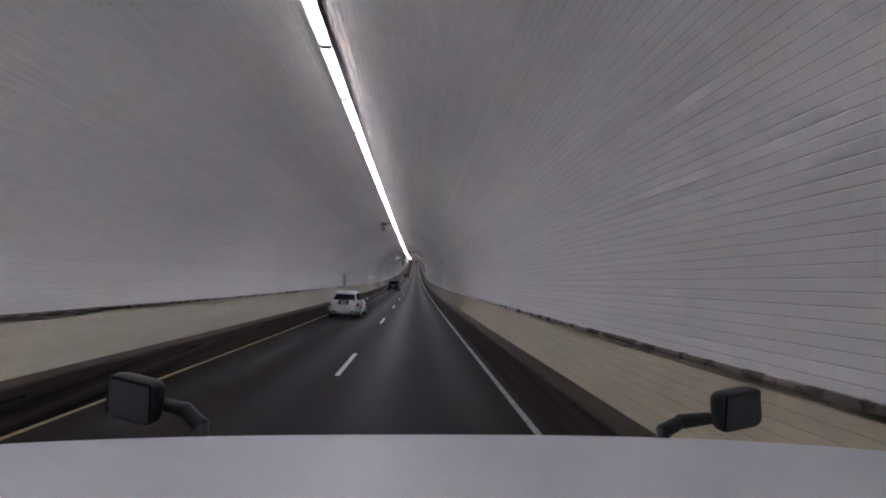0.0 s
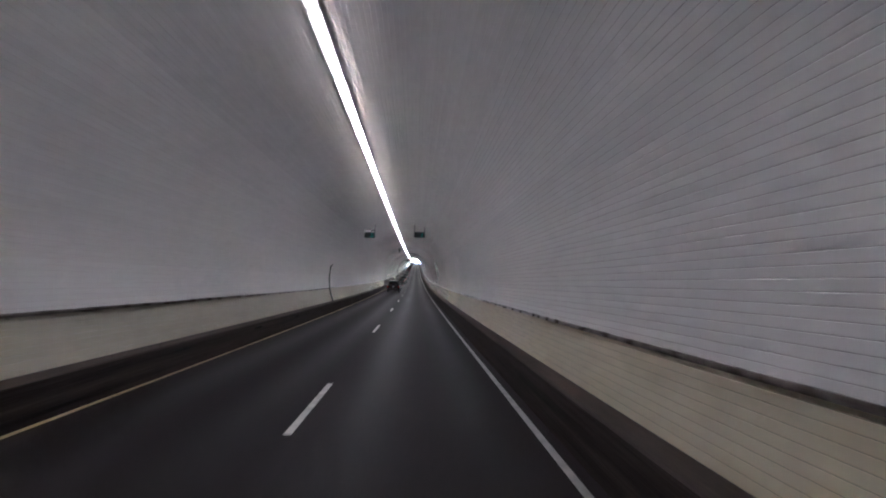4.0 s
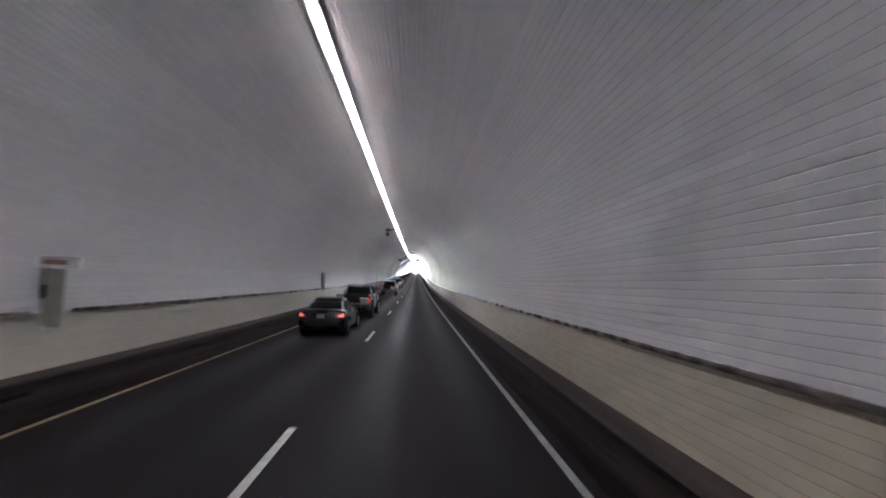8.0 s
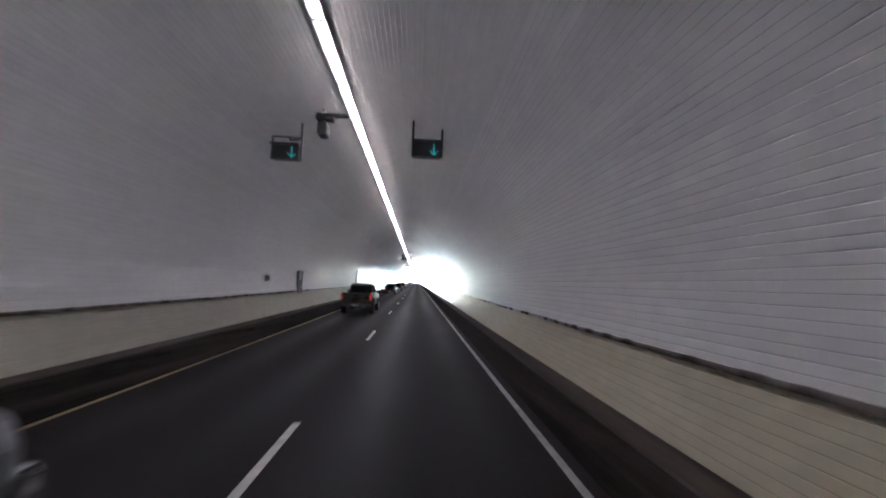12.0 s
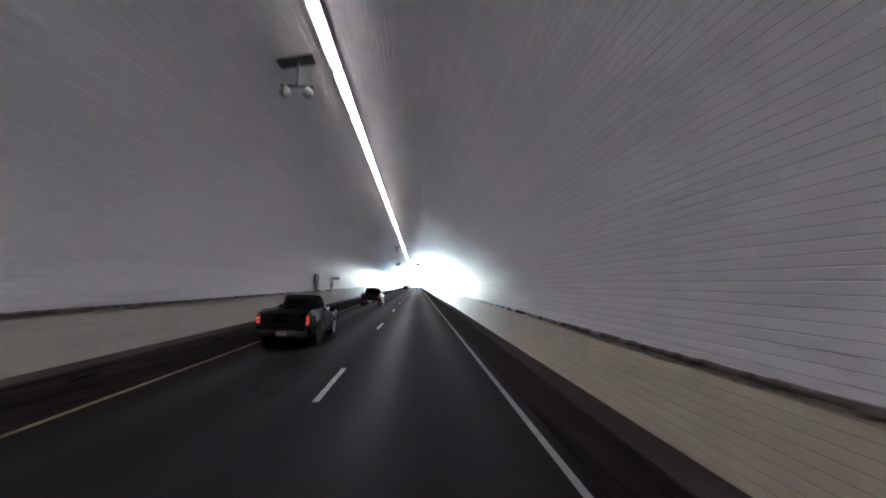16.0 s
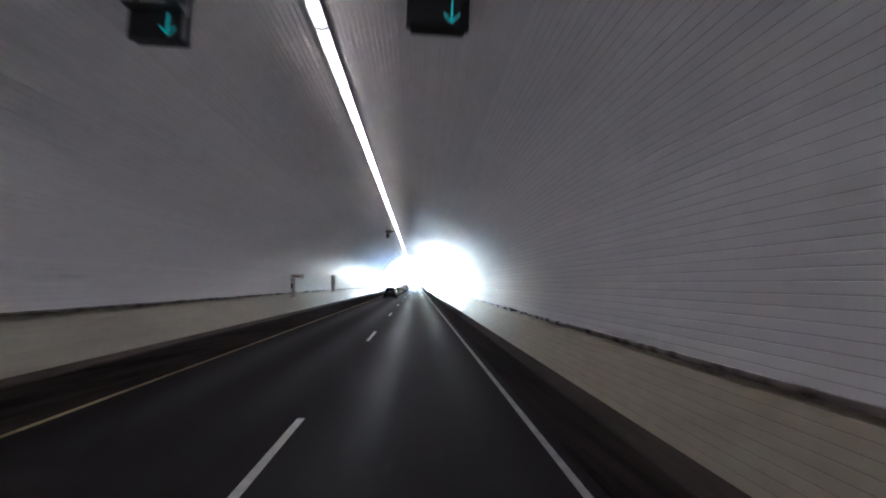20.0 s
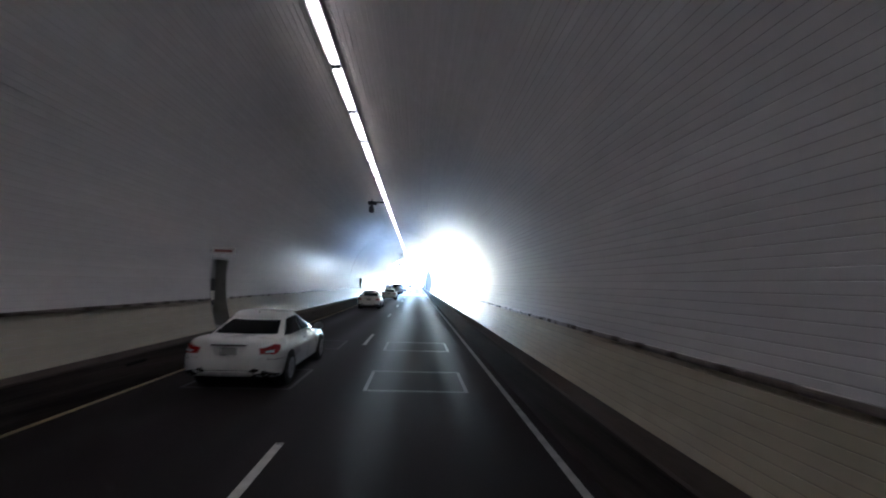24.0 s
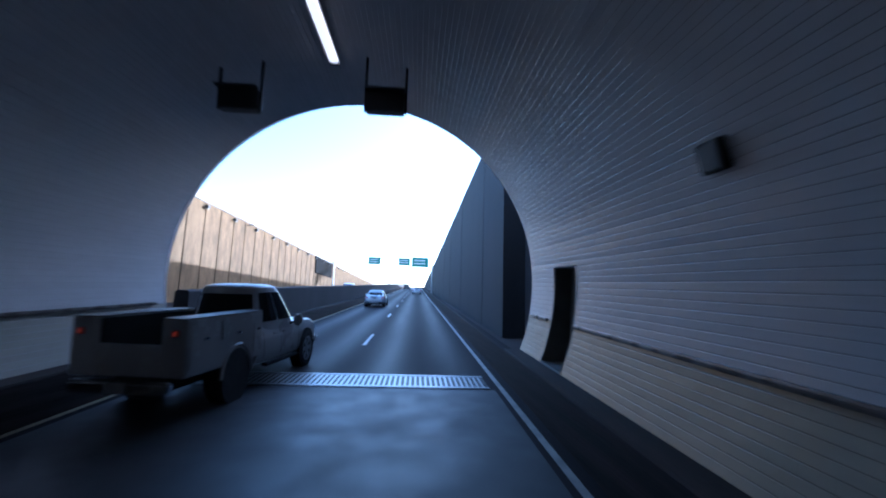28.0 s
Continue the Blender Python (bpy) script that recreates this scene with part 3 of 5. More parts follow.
def signal(x, y, z, lit, hang):
    """A hanging lane signal in a frame."""
    g = thing("lane_signal", "black lane signal box with green arrow" if lit else "dark lane signal box seen unlit", "signal", "lane signals")
    part("case", box(bmesh.new(), -0.385, 0.385, -0.14, 0.14, -0.21, 0.21, 0.02), M_DARK, g)
    part("visor", box(bmesh.new(), -0.40, 0.40, -0.30, -0.14, 0.19, 0.22), M_DARK, g)
    for px in (-0.41, 0.41):
        part("hanger", box(bmesh.new(), px - 0.025, px + 0.025, -0.03, 0.03, -0.2, hang - (0.18 if px * x > 0 else 0.0)), M_DARK, g)
    if lit:
        bm = bmesh.new()
        box(bm, 0.176, 0.194, -0.150, -0.143, -0.13, 0.14)
        for sgn in (-1, 1):
            slab(bm, [(0.185, -0.143, -0.17), (0.185, -0.143, -0.145), (0.185 + sgn * 0.11, -0.143, -0.035), (0.185 + sgn * 0.11, -0.143, -0.06)], 0.007 * sgn)
        part("arrow", bm, M_ARROW, g, "glowing green down arrow")
        if x < 0:
            part("sensor", rod(bmesh.new(), (0.14, -0.22, 0.34), (0.36, -0.05, 0.43), 0.055, 12), M_DARK, g, "small dark sensor over the signal")
            part("sensor_bar", box(bmesh.new(), -0.39, 0.39, -0.02, 0.02, 0.46, 0.50), M_DARK, g)
    g.matrix_world = on_road(x, y, z)


for y in (123.0, 273.8, 426.2):
    signal(-2.24, y + 0.5, 5.87, True, 0.92)
    signal(1.83, y - 0.1, 5.97, True, 0.83)
signal(-2.0, 576.4, 5.78, False, 0.84)
signal(0.9, 576.4, 5.9, False, 0.95)

# joint collars round the tube
def collar(y, w, depth, material, label):
    verts, faces = [], []
    n = 72
    for i in range(n + 1):
        phi = PHI0 + (math.pi - 2 * PHI0) * i / n
        for dy, r in ((0, R + 0.02), (0, R - depth), (w, R - depth), (w, R + 0.02)):
            verts.append(wall_point(phi, y + dy, r))
    for i in range(n):
        for k in range(4):
            a, b = i * 4 + k, i * 4 + (k + 1) % 4
            faces.append((a, b, b + 4, a + 4))
    structure("joint_collar", verts, faces, [material], label=label, category="joint collar")


collar(494.8, 0.55, 0.05, M_RAIL, "dark metal joint collar round the tunnel bore")
collar(535.65, 0.22, 0.008, M_STAIN, "thin sealed joint round the tunnel bore")

tp = thing("terminal_panel", "tall narrow grey metal panel fixed on the tiles", "panel")
part("case", box(bmesh.new(), -0.10, 0.06, -0.11, 0.11, 0.0, 1.0, 0.012), M_NICHE, tp)
part("door", box(bmesh.new(), 0.06, 0.072, -0.09, 0.09, 0.03, 0.97, 0.004), M_NICHE, tp)
part("latch", box(bmesh.new(), 0.072, 0.09, 0.05, 0.07, 0.45, 0.55, 0.004), M_STEEL, tp, "small steel latch")
tp.matrix_world = on_road(wall_x(1, 2.0), 535.8, 1.66, 180)

# ---------- drainage slab at the portal ----------
sweep("portal_slab", [(-3.6, 0.005), (3.45, 0.005), (3.45, -0.1), (-3.6, -0.1)], [572.9, 577.5], M_SLAB, "smooth pale concrete slab between the drain grates", category="slab")


def grate(y0, y1):
    g = thing("drain_grate", "steel bar drain grate across the road", "grate", "drain grates")
    bm = bmesh.new()
    for a, b in ((0, 0.12), (y1 - y0 - 0.12, y1 - y0)):
        box(bm, -3.5, 3.35, a, b, 0.0, 0.022, 0.004)
    part("frame", bm, M_STEEL, g)
    bar = None
    w = y1 - y0
    # thin dark plate under the bars in place of an open pit
    part("pit", box(bmesh.new(), -3.5, 3.35, 0.12, w - 0.12, 0.001, 0.008), M_DARK, g)
    x = -3.44
    while x < 3.3:
        if bar is None:
            bar = part("grate_bar", box(bmesh.new(), -0.025, 0.025, 0.12, w - 0.12, 0.0, 0.02), M_STEEL, g)
            bar.location.x = x
        else:
            b2 = new("grate_bar", bar.data)
            b2.parent = g
            b2.location.x = x
        x += 0.115
    g.matrix_world = on_road(0, y0, 0.002)


grate(577.55, 578.75)
grate(572.2, 572.85)

# ---------- outside: cutting, walls, second carriageway ----------
WL, WR = -18.6, 5.5
hv, hf = [], []
nh = 96
for y in (PORTAL, PORTAL + 1.0):
    for i in range(nh):
        phi = 2 * math.pi * i / nh
        rr_ = R + (0.0 if y == PORTAL else 0.5)
        hv.append((rr_ * math.cos(phi), y, zp(PORTAL) + CEN + rr_ * math.sin(phi)))
    for i in range(nh):
        phi = 2 * math.pi * i / nh
        c, sn = math.cos(phi), math.sin(phi)
        lim = min(((WR + 1.1) / c) if c > 1e-6 else 1e9, (WL / c) if c < -1e-6 else 1e9,
                  ((GROUND - zp(PORTAL) - CEN + 0.9) / sn) if sn > 1e-6 else 1e9, (-(CEN + 1.2) / sn) if sn < -1e-6 else 1e9)
        lim = max(lim, R + 0.55)
        hv.append((lim * c, y, zp(PORTAL) + CEN + lim * sn))
for i in range(nh):
    k = (i + 1) % nh
    hf += [(i, k, nh + k, nh + i), (2 * nh + i, 3 * nh + i, 3 * nh + k, 2 * nh + k), (i, 2 * nh + i, 2 * nh + k, k), (nh + i, nh + k, 3 * nh + k, 3 * nh + i)]
structure("headwall", hv, hf, [M_BARE], label="concrete portal headwall round the tunnel mouth", category="headwall")


def cut_wall(name, x0, x1, y0, y1, material, label):
    ys_ = steps(y0, y1, 10.0)
    verts, faces = [], []
    for y in ys_:
        top = max(GROUND + 0.5, zp(y) + 0.9)
        verts += [(x0, y, zp(y) - 0.5), (x1, y, zp(y) - 0.5), (x1, y, top), (x0, y, top)]
    for j in range(len(ys_) - 1):
        for k in range(4):
            a, b = j * 4 + k, j * 4 + (k + 1) % 4
            faces.append((a, b, b + 4, a + 4))
    faces += [(3, 2, 1, 0), tuple(4 * (len(ys_) - 1) + k for k in range(4))]
    return structure(name, verts, faces, [material], label=label, category="retaining wall")


wr = cut_wall("retaining_wall_right", WR, WR + 1.8, 586.6, TOP, M_SHADE, "tall weathered concrete retaining wall, shade painted into its colour")
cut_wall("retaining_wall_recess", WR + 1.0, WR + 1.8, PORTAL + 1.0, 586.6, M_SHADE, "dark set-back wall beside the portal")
for i in range(13):
    y = PORTAL + 13 + i * 12.0
    h = GROUND + 0.4 - zp(y)
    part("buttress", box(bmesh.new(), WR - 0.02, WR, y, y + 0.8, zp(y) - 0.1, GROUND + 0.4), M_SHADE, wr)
wl = cut_wall("retaining_wall_left", WL - 0.8, WL, PORTAL + 1.0, TOP, M_BARE, "retaining wall faced with tan ribbed panels")
y = PORTAL + 1.2
while y < TOP - 4:
    h0 = zp(y) + 0.05
    if GROUND - h0 > 0.4:
        bm = box(bmesh.new(), WL, WL + 0.16, y, y + 2.93, h0, GROUND - 0.1, 0.012)
        box(bm, WL + 0.16, WL + 0.175, y + 0.10, y + 2.83, h0 + 0.1, GROUND - 0.25, 0.006)
        part("panel", bm, M_TAN, wl)
    y += 3.05
y = PORTAL + 1.0
while y < TOP - 1:
    part("coping", box(bmesh.new(), WL - 0.9, WL + 0.24, y, min(y + 12.17, TOP), GROUND - 0.08, GROUND + 0.8, 0.03), M_BARE, wl, "weathered concrete coping")
    y += 12.2

vent = part("louvre", box(bmesh.new(), WL + 0.2, WL + 0.32, 651, 667, zp(659) + 3.2, zp(659) + 6.6, 0.02), M_LOUVRE, wl, "large dark louvred panel")
for k in range(10):
    z = zp(659) + 3.4 + k * 0.33
    part("slat", box(bmesh.new(), WL + 0.32, WL + 0.40, 651.2, 666.8, z, z + 0.12), M_LOUVRE, vent)

# small dark fittings under the coping
fitting = thing("wall_light", "small dark wall light under the concrete coping", "light", "lights along the retaining wall")
part("case", box(bmesh.new(), 0.10, 0.42, -0.24, 0.24, -0.16, 0.14, 0.04), M_DARK, fitting)
part("arm", box(bmesh.new(), -0.02, 0.12, -0.06, 0.06, -0.05, 0.05, 0.01), M_DARK, fitting)
part("lens", box(bmesh.new(), 0.14, 0.38, -0.2, 0.2, -0.175, -0.155), M_GREY, fitting, "unlit grey lens")
fitting.matrix_world = pose(WL + 0.18, 601.6, GROUND - 0.55)
for k in range(1, 14):
    copy_thing(fitting, pose(WL + 0.18, 601.6 + 6.1 * k, GROUND - 0.55))

# middle barrier between the carriageways
bar_sec = [(-4.30, 0.0), (-4.45, 0.42), (-4.62, 0.50), (-4.66, 1.80), (-4.72, 1.84), (-4.98, 1.84), (-5.04, 1.80), (-5.08, 0.5), (-5.25, 0.42), (-5.4, 0.0)]
sweep("median_barrier", bar_sec, steps(PORTAL + 1.0, TOP + 150, 10.0), M_SHADE, "concrete barrier between the carriageways, shade painted into its colour", category="barrier")
sweep("road_opposite", [(WL + 0.2, 0.0), (-5.3, 0.0), (-5.3, -0.3), (WL + 0.2, -0.3)], steps(PORTAL + 1.0, TOP + 260, 8.0), M_ROAD, "asphalt carriageway behind the barrier", category="road")
sweep("verge", [(3.86, -0.01), (WR + 1.05, -0.01), (WR + 1.05, -0.3), (3.86, -0.3)], steps(PORTAL + 0.02, TOP, 8.0), M_LEDGE, "concrete strip at the foot of the wall", category="verge")

# land round the cutting
gv, gf = [], []
gx, gy = [-3000, -400, WL - 0.7, WR + 0.7, 400, 3000], [-3000, -400, 0, PORTAL + 0.5, TOP - 4, TOP + 300, 4500]
for y in gy:
    for x in gx:
        gv.append((x, y, GROUND))
for j in range(len(gy) - 1):
    for i in range(len(gx) - 1):
        if not (i == 2 and j == 3):
            a = j * len(gx) + i
            gf.append((a, a + 1, a + 1 + len(gx), a + len(gx)))
structure("ground", gv, gf, [M_EARTH], label="dry grass land above the cutting", category="ground")


def gantry_sign(x, w, h, y, z):
    s = thing("road_sign", "green overhead road sign panel on a gantry", "sign", "overhead signs")
    part("panel", box(bmesh.new(), -w / 2, w / 2, -0.05, 0.0, -h / 2, h / 2, 0.02), M_GREEN, s)
    bm = bmesh.new()
    for k in range(2):
        box(bm, -w * 0.38, w * 0.3, -0.062, -0.052, h * (0.12 - 0.32 * k), h * (0.24 - 0.32 * k))
    part("lettering", bm, M_SIGNW, s, "white lettering as plain bars")
    bm = bmesh.new()
    for px in (-w * 0.3, w * 0.3):
        box(bm, px - 0.04, px + 0.04, 0.0, 0.25, -h / 2, h / 2)
    part("rail", bm, M_STEEL, s)
    s.matrix_world = on_road(x, y, z)


GY = 668.0
gan = thing("sign_gantry", "galvanised steel gantry spanning the carriageways", "gantry")
part("post", rod(bmesh.new(), (WR - 0.3, GY, zp(GY) - 0.1), (WR - 0.3, GY, zp(GY) + 8.2), 0.16, 12), M_STEEL, gan)
part("post", rod(bmesh.new(), (-4.86, GY, zp(GY) + 1.8), (-4.86, GY, zp(GY) + 8.2), 0.14, 12), M_STEEL, gan)
part("post", rod(bmesh.new(), (WL + 0.5, GY, zp(GY) - 0.1), (WL + 0.5, GY, zp(GY) + 8.2), 0.16, 12), M_STEEL, gan)
bm = bmesh.new()
for dz in (6.5, 7.9):
    rod(bm, (WL + 0.5, GY, zp(GY) + dz), (WR - 0.3, GY, zp(GY) + dz), 0.07, 8)
for k in range(16):
    xa = WL + 0.5 + k * (WR - WL - 0.8) / 16
    xb = WL + 0.5 + (k + 1) * (WR - WL - 0.8) / 16
    rod(bm, (xa, GY, zp(GY) + (6.5 if k % 2 else 7.9)), (xb, GY, zp(GY) + (7.9 if k % 2 else 6.5)), 0.035, 6)
part("truss", bm, M_STEEL, gan)
for x, w, h in ((-8.6, 2.8, 1.7), (-1.5, 2.7, 1.7), (2.3, 3.9, 2.3)):
    gantry_sign(x, w, h, GY - 0.3, 7.3)

# lamp heads on the coping
for i in range(9):
    y = PORTAL + 24 + i * 14.0
    w = thing("wall_lamp", "small dark lamp head on the wall coping", "lamp", "coping lamps")
    part("arm", rod(bmesh.new(), (-0.1, 0, 0.0), (0.5, 0, 0.12), 0.04, 6), M_DARK, w)
    part("head", box(bmesh.new(), 0.35, 0.85, -0.14, 0.14, 0.06, 0.18, 0.03), M_GREY, w)
    w.matrix_world = pose(WL + 0.2, y, GROUND - 0.5)


# ---------- vehicles ----------
def smooth_rows(keys):
    """Smooth rows through the given rows, which run along their first value and never overshoot."""
    k = np.array(keys, dtype=float)
    xs, ys = k[:, 0], k[:, 1:]
    h = np.diff(xs)[:, None]
    d = np.diff(ys, axis=0) / h
    m = np.zeros_like(ys)
    m[0], m[-1] = d[0], d[-1]
    for i in range(1, len(xs) - 1):
        same = d[i - 1] * d[i] > 0
        m[i] = np.where(same, 2 * d[i - 1] * d[i] / np.where(same, d[i - 1] + d[i], 1), 0)

    def at(x):
        x = min(max(x, xs[0]), xs[-1])
        i = min(int(np.searchsorted(xs, x, side="right")) - 1, len(xs) - 2)
        w = xs[i + 1] - xs[i]
        t = (x - xs[i]) / w
        return (2 * t**3 - 3 * t**2 + 1) * ys[i] + (t**3 - 2 * t**2 + t) * w * m[i] + (3 * t**2 - 2 * t**3) * ys[i + 1] + (t**3 - t**2) * w * m[i + 1]

    return at


# half a cross-section of a car body: share of the height, share of the half width
FLANK = smooth_rows([(0.0, 0.80), (0.03, 0.92), (0.10, 0.968), (0.28, 0.993), (0.46, 1.0), (0.62, 0.992), (0.70, 0.985), (0.745, 0.962), (0.86, 0.94), (0.94, 0.895), (0.985, 0.79), (1.0, 0.62), (1.012, 0.30)])
LEVELS = (0.0, 0.03, 0.10, 0.28, 0.46, 0.62, 0.70, 0.745, 0.86, 0.94, 0.985, 1.0, 1.012)


def body_surface(keys, lean, nose):
    """A point on the flank of a body at y and a share of its height. lean, nose: how far the upper tail and the upper nose fall back."""
    row, end = smooth_rows(keys), keys[-1][0]

    def at(side, y, fz):
        zb, zt, w = row(y)
        up = max(0.0, (fz - 0.5) / 0.5)
        tail, front = max(0.0, 1 - y / 0.6) ** 2, max(0.0, 1 - (end - y) / 0.6) ** 2
        return Vector((side * w * float(FLANK(fz)[0]), y + lean * up * tail - nose * up * front, zb + fz * (zt - zb)))

    return at


def body_mesh(keys, surf):
    ys = [keys[0][0]]
    for (a, *_), (b, *_) in zip(keys, keys[1:]):
        n = max(1, min(5, round((b - a) / 0.18)))
        ys += [a + (b - a) * (i + 1) / n for i in range(n)]
    rings = [[surf(1, y, f) for f in LEVELS] + [surf(-1, y, f) for f in LEVELS[::-1]] for y in ys]
    return loft(bmesh.new(), rings)


SQUARE = 5.0                 # how square the plan of a cabin is


def cabin_surface(cab):
    """cab: belt, roof edge, crown, rear foot, rear top, front top, front foot, half widths at belt and roof, fall of the roof line."""
    belt, edge, crown, r0, r1, f1, f0, wb, wt, arc = cab

    def span(h):
        bow = 0.035 * math.sin(math.pi * min(h, 1.0))
        return r0 + (r1 - r0) * h - bow, f0 + (f1 - f0) * h + bow, wb + (wt - wb) * h + bow * 0.6

    def lift(h, yn):
        return belt + (edge - belt) * h - arc * h * yn * yn

    def flank(side, v, h):
        a, b, w = span(h)
        return Vector((side * w * (1 - abs(v) ** SQUARE) ** (1 / SQUARE), (a + b) / 2 + v * (b - a) / 2, lift(h, v)))

    def ends(front, u, h):
        a, b, w = span(h)
        k = (1 - abs(u) ** SQUARE) ** (1 / SQUARE)
        return Vector((u * w, (a + b) / 2 + front * k * (b - a) / 2, lift(h, k)))

    return span, lift, flank, ends


def cabin_mesh(cab):
    span, lift, _, _ = cabin_surface(cab)
    crown = cab[2]
    n, rings = 56, []
    for h, s, up in [(k / 7, 1.0, 0.0) for k in range(8)] + [(1.0, 0.965, 0.36), (1.0, 0.90, 0.62), (1.0, 0.76, 0.84), (1.0, 0.5, 0.96), (1.0, 0.2, 1.0)]:
        a, b, w = span(h)
        ring = []
        for q in range(n):
            t = 2 * math.pi * (q + 0.5) / n
            cx = math.copysign(abs(math.cos(t)) ** (2 / SQUARE), math.cos(t))
            cy = math.copysign(abs(math.sin(t)) ** (2 / SQUARE), math.sin(t))
            ring.append((cx * w * s, (a + b) / 2 + cy * s * (b - a) / 2, lift(h, cy * s) + up * crown))
        rings.append(ring)
    return loft(bmesh.new(), rings)


def skin(point, middle, u0, u1, v0, v1, nu=8, nv=5, out=0.007, shape=None):
    """A thin curved plate laid on a surface point(u, v). shape(s, t) may bend its outline."""
    mid_u, mid_v = (u0 + u1) / 2, (v0 + v1) / 2
    bm = bmesh.new()
    e = 1e-3
    grid = []
    heart = point(mid_u, mid_v)
    for i in range(nu + 1):
        col = []
        for j in range(nv + 1):
            u, v = u0 + (u1 - u0) * i / nu, v0 + (v1 - v0) * j / nv
            if shape:
                u, v = shape(u, v)
            p = point(u, v)
            nrm = (point(u + e, v) - point(u - e, v)).cross(point(u, v + e) - point(u, v - e))
            nrm = nrm.normalized() if nrm.length > 1e-12 else Vector((0, 0, 1))
            col.append((p, nrm))
        grid.append(col)
    ref = grid[nu // 2][nv // 2][1]
    away = Vector((heart.x, heart.y - middle, heart.z - 0.7))
    sign = 1 if ref.dot(away) >= 0 else -1
    top = [[bm.verts.new(p + nrm * sign * out) for p, nrm in col] for col in grid]
    bot = [[bm.verts.new(p - nrm * sign * 0.004) for p, nrm in col] for col in grid]
    for i in range(nu):
        for j in range(nv):
            bm.faces.new((top[i][j], top[i + 1][j], top[i + 1][j + 1], top[i][j + 1]))
    for i in range(nu):
        for j in (0, nv):
            bm.faces.new((top[i][j], top[i + 1][j], bot[i + 1][j], bot[i][j]))
    for j in range(nv):
        for i in (0, nu):
            bm.faces.new((top[i][j], top[i][j + 1], bot[i][j + 1], bot[i][j]))
    return bm


def wheel_at(car, x, y, r, width=0.22):
    side = 1 if x > 0 else -1
    bm = bmesh.new()
    prof = ((-width / 2, r * 0.62), (-width / 2, r * 0.93), (-width / 2 + 0.03, r), (width / 2 - 0.03, r), (width / 2, r * 0.93), (width / 2, r * 0.66), (width / 2 - 0.05, r * 0.62))
    n = 28
    loft(bm, [[(px, pr * math.cos(2 * math.pi * k / n), pr * math.sin(2 * math.pi * k / n)) for k in range(n)] for px, pr in prof])
    wh = part("wheel", bm, M_RUBBER, car, smooth=True)
    out = side * (width / 2)
    bm = rod(bmesh.new(), (out - side * 0.07, 0, 0), (out - side * 0.045, 0, 0), r * 0.61, 24)
    part("rim_well", bm, M_DARK, wh, "dark wheel well behind the spokes")
    bm = rod(bmesh.new(), (out - side * 0.045, 0, 0), (out - side * 0.005, 0, 0), r * 0.17, 14)
    for k in range(6):
        an = 2 * math.pi * k / 6
        c, s_ = math.cos(an), math.sin(an)
        def spoke(rad, half, xo):
            return (out - side * xo, c * rad - s_ * half, s_ * rad + c * half)
        slab(bm, [spoke(r * 0.1, 0.035, 0.03), spoke(r * 0.1, -0.035, 0.03), spoke(r * 0.58, -0.055, 0.02), spoke(r * 0.58, 0.055, 0.02)], 0.014)
    ring = []
    for px, pr in ((0.05, 0.60), (0.0, 0.60), (-0.006, 0.64), (0.0, 0.68)):
        ring.append([(out - side * px, pr * r * math.cos(2 * math.pi * k / n), pr * r * math.sin(2 * math.pi * k / n)) for k in range(n)])
    loft(bm, ring, caps=False)
    part("rim", bm, M_STEEL, wh)
    wh.location = (x, y, r)


def flush(car, name, surface, side, middle, u0, u1, v0, v1, material, label="", nu=8, nv=5, out=0.007, parent=None, shape=None):
    return part(name, skin(functools.partial(surface, side), middle, u0, u1, v0, v1, nu, nv, out, shape), material, parent or car, label, smooth=True)


def vehicle(name, label, category, color, body, cab, wheel_r, axles, metal=0.3, lean=0.08, nose=0.10, windows=((-0.72, -0.02), (0.05, 0.80)), glass=(0.26, 0.92), rear_glass=(0.30, 0.92), mirror=0.17):
    """body: cross-sections (y, foot, top, half width)."""
    P = paint(name + "_paint", color, metal)
    c = thing(name, label, category, "traffic")
    surf = body_surface(body, lean, nose)
    part("body", body_mesh(body, surf), P, c, smooth=True)
    part("cabin", cabin_mesh(cab), P, c, smooth=True)
    span, lift, flank, ends = cabin_surface(cab)
    mid = (cab[3] + cab[6]) / 2
    w = max(b[3] for b in body)
    flush(c, "rear_window", ends, -1, mid, -0.80, 0.80, *rear_glass, M_GLASS, "dark rear glass", 12, 6)
    flush(c, "windscreen", ends, 1, mid, -0.86, 0.86, 0.12, 0.93, M_GLASS, "dark windscreen", 12, 6)
    for side in (1, -1):
        for a, b in windows:
            flush(c, "side_window", flank, side, mid, a, b, *glass, M_GLASS, "dark side glass", 8, 5)
        a, b, _ = span(0.3)
        my = mid + 0.62 * (b - a) / 2
        bm = box(bmesh.new(), -0.5, 0.5, -0.5, 0.5, -0.5, 0.5, 0.22)
        bmesh.ops.scale(bm, vec=(0.22, 0.13, mirror), verts=bm.verts)
        wing = part("wing_mirror", bm, P, c, smooth=True)
        wing.location = (side * (w + 0.12), my, cab[0] + 0.14)
        part("mirror_foot", rod(bmesh.new(), (side * (w - 0.09), my, cab[0] + 0.06), (side * (w + 0.06), my, cab[0] + 0.11), 0.025, 8), M_PLASTIC, c)
    for ay in axles:
        for side in (1, -1):
            # flat black disc stands in for the dark hollow of the wheel arch
            bm = rod(bmesh.new(), (side * (w - 0.26), ay, wheel_r * 1.04), (side * (w + 0.004), ay, wheel_r * 1.04), wheel_r * 1.13, 32)
            part("wheel_arch", bm, M_RUBBER, c, "black disc in place of the dark wheel arch")
            wheel_at(c, side * (w - 0.085), ay, wheel_r)
    return c, P, surf, flank, ends, mid


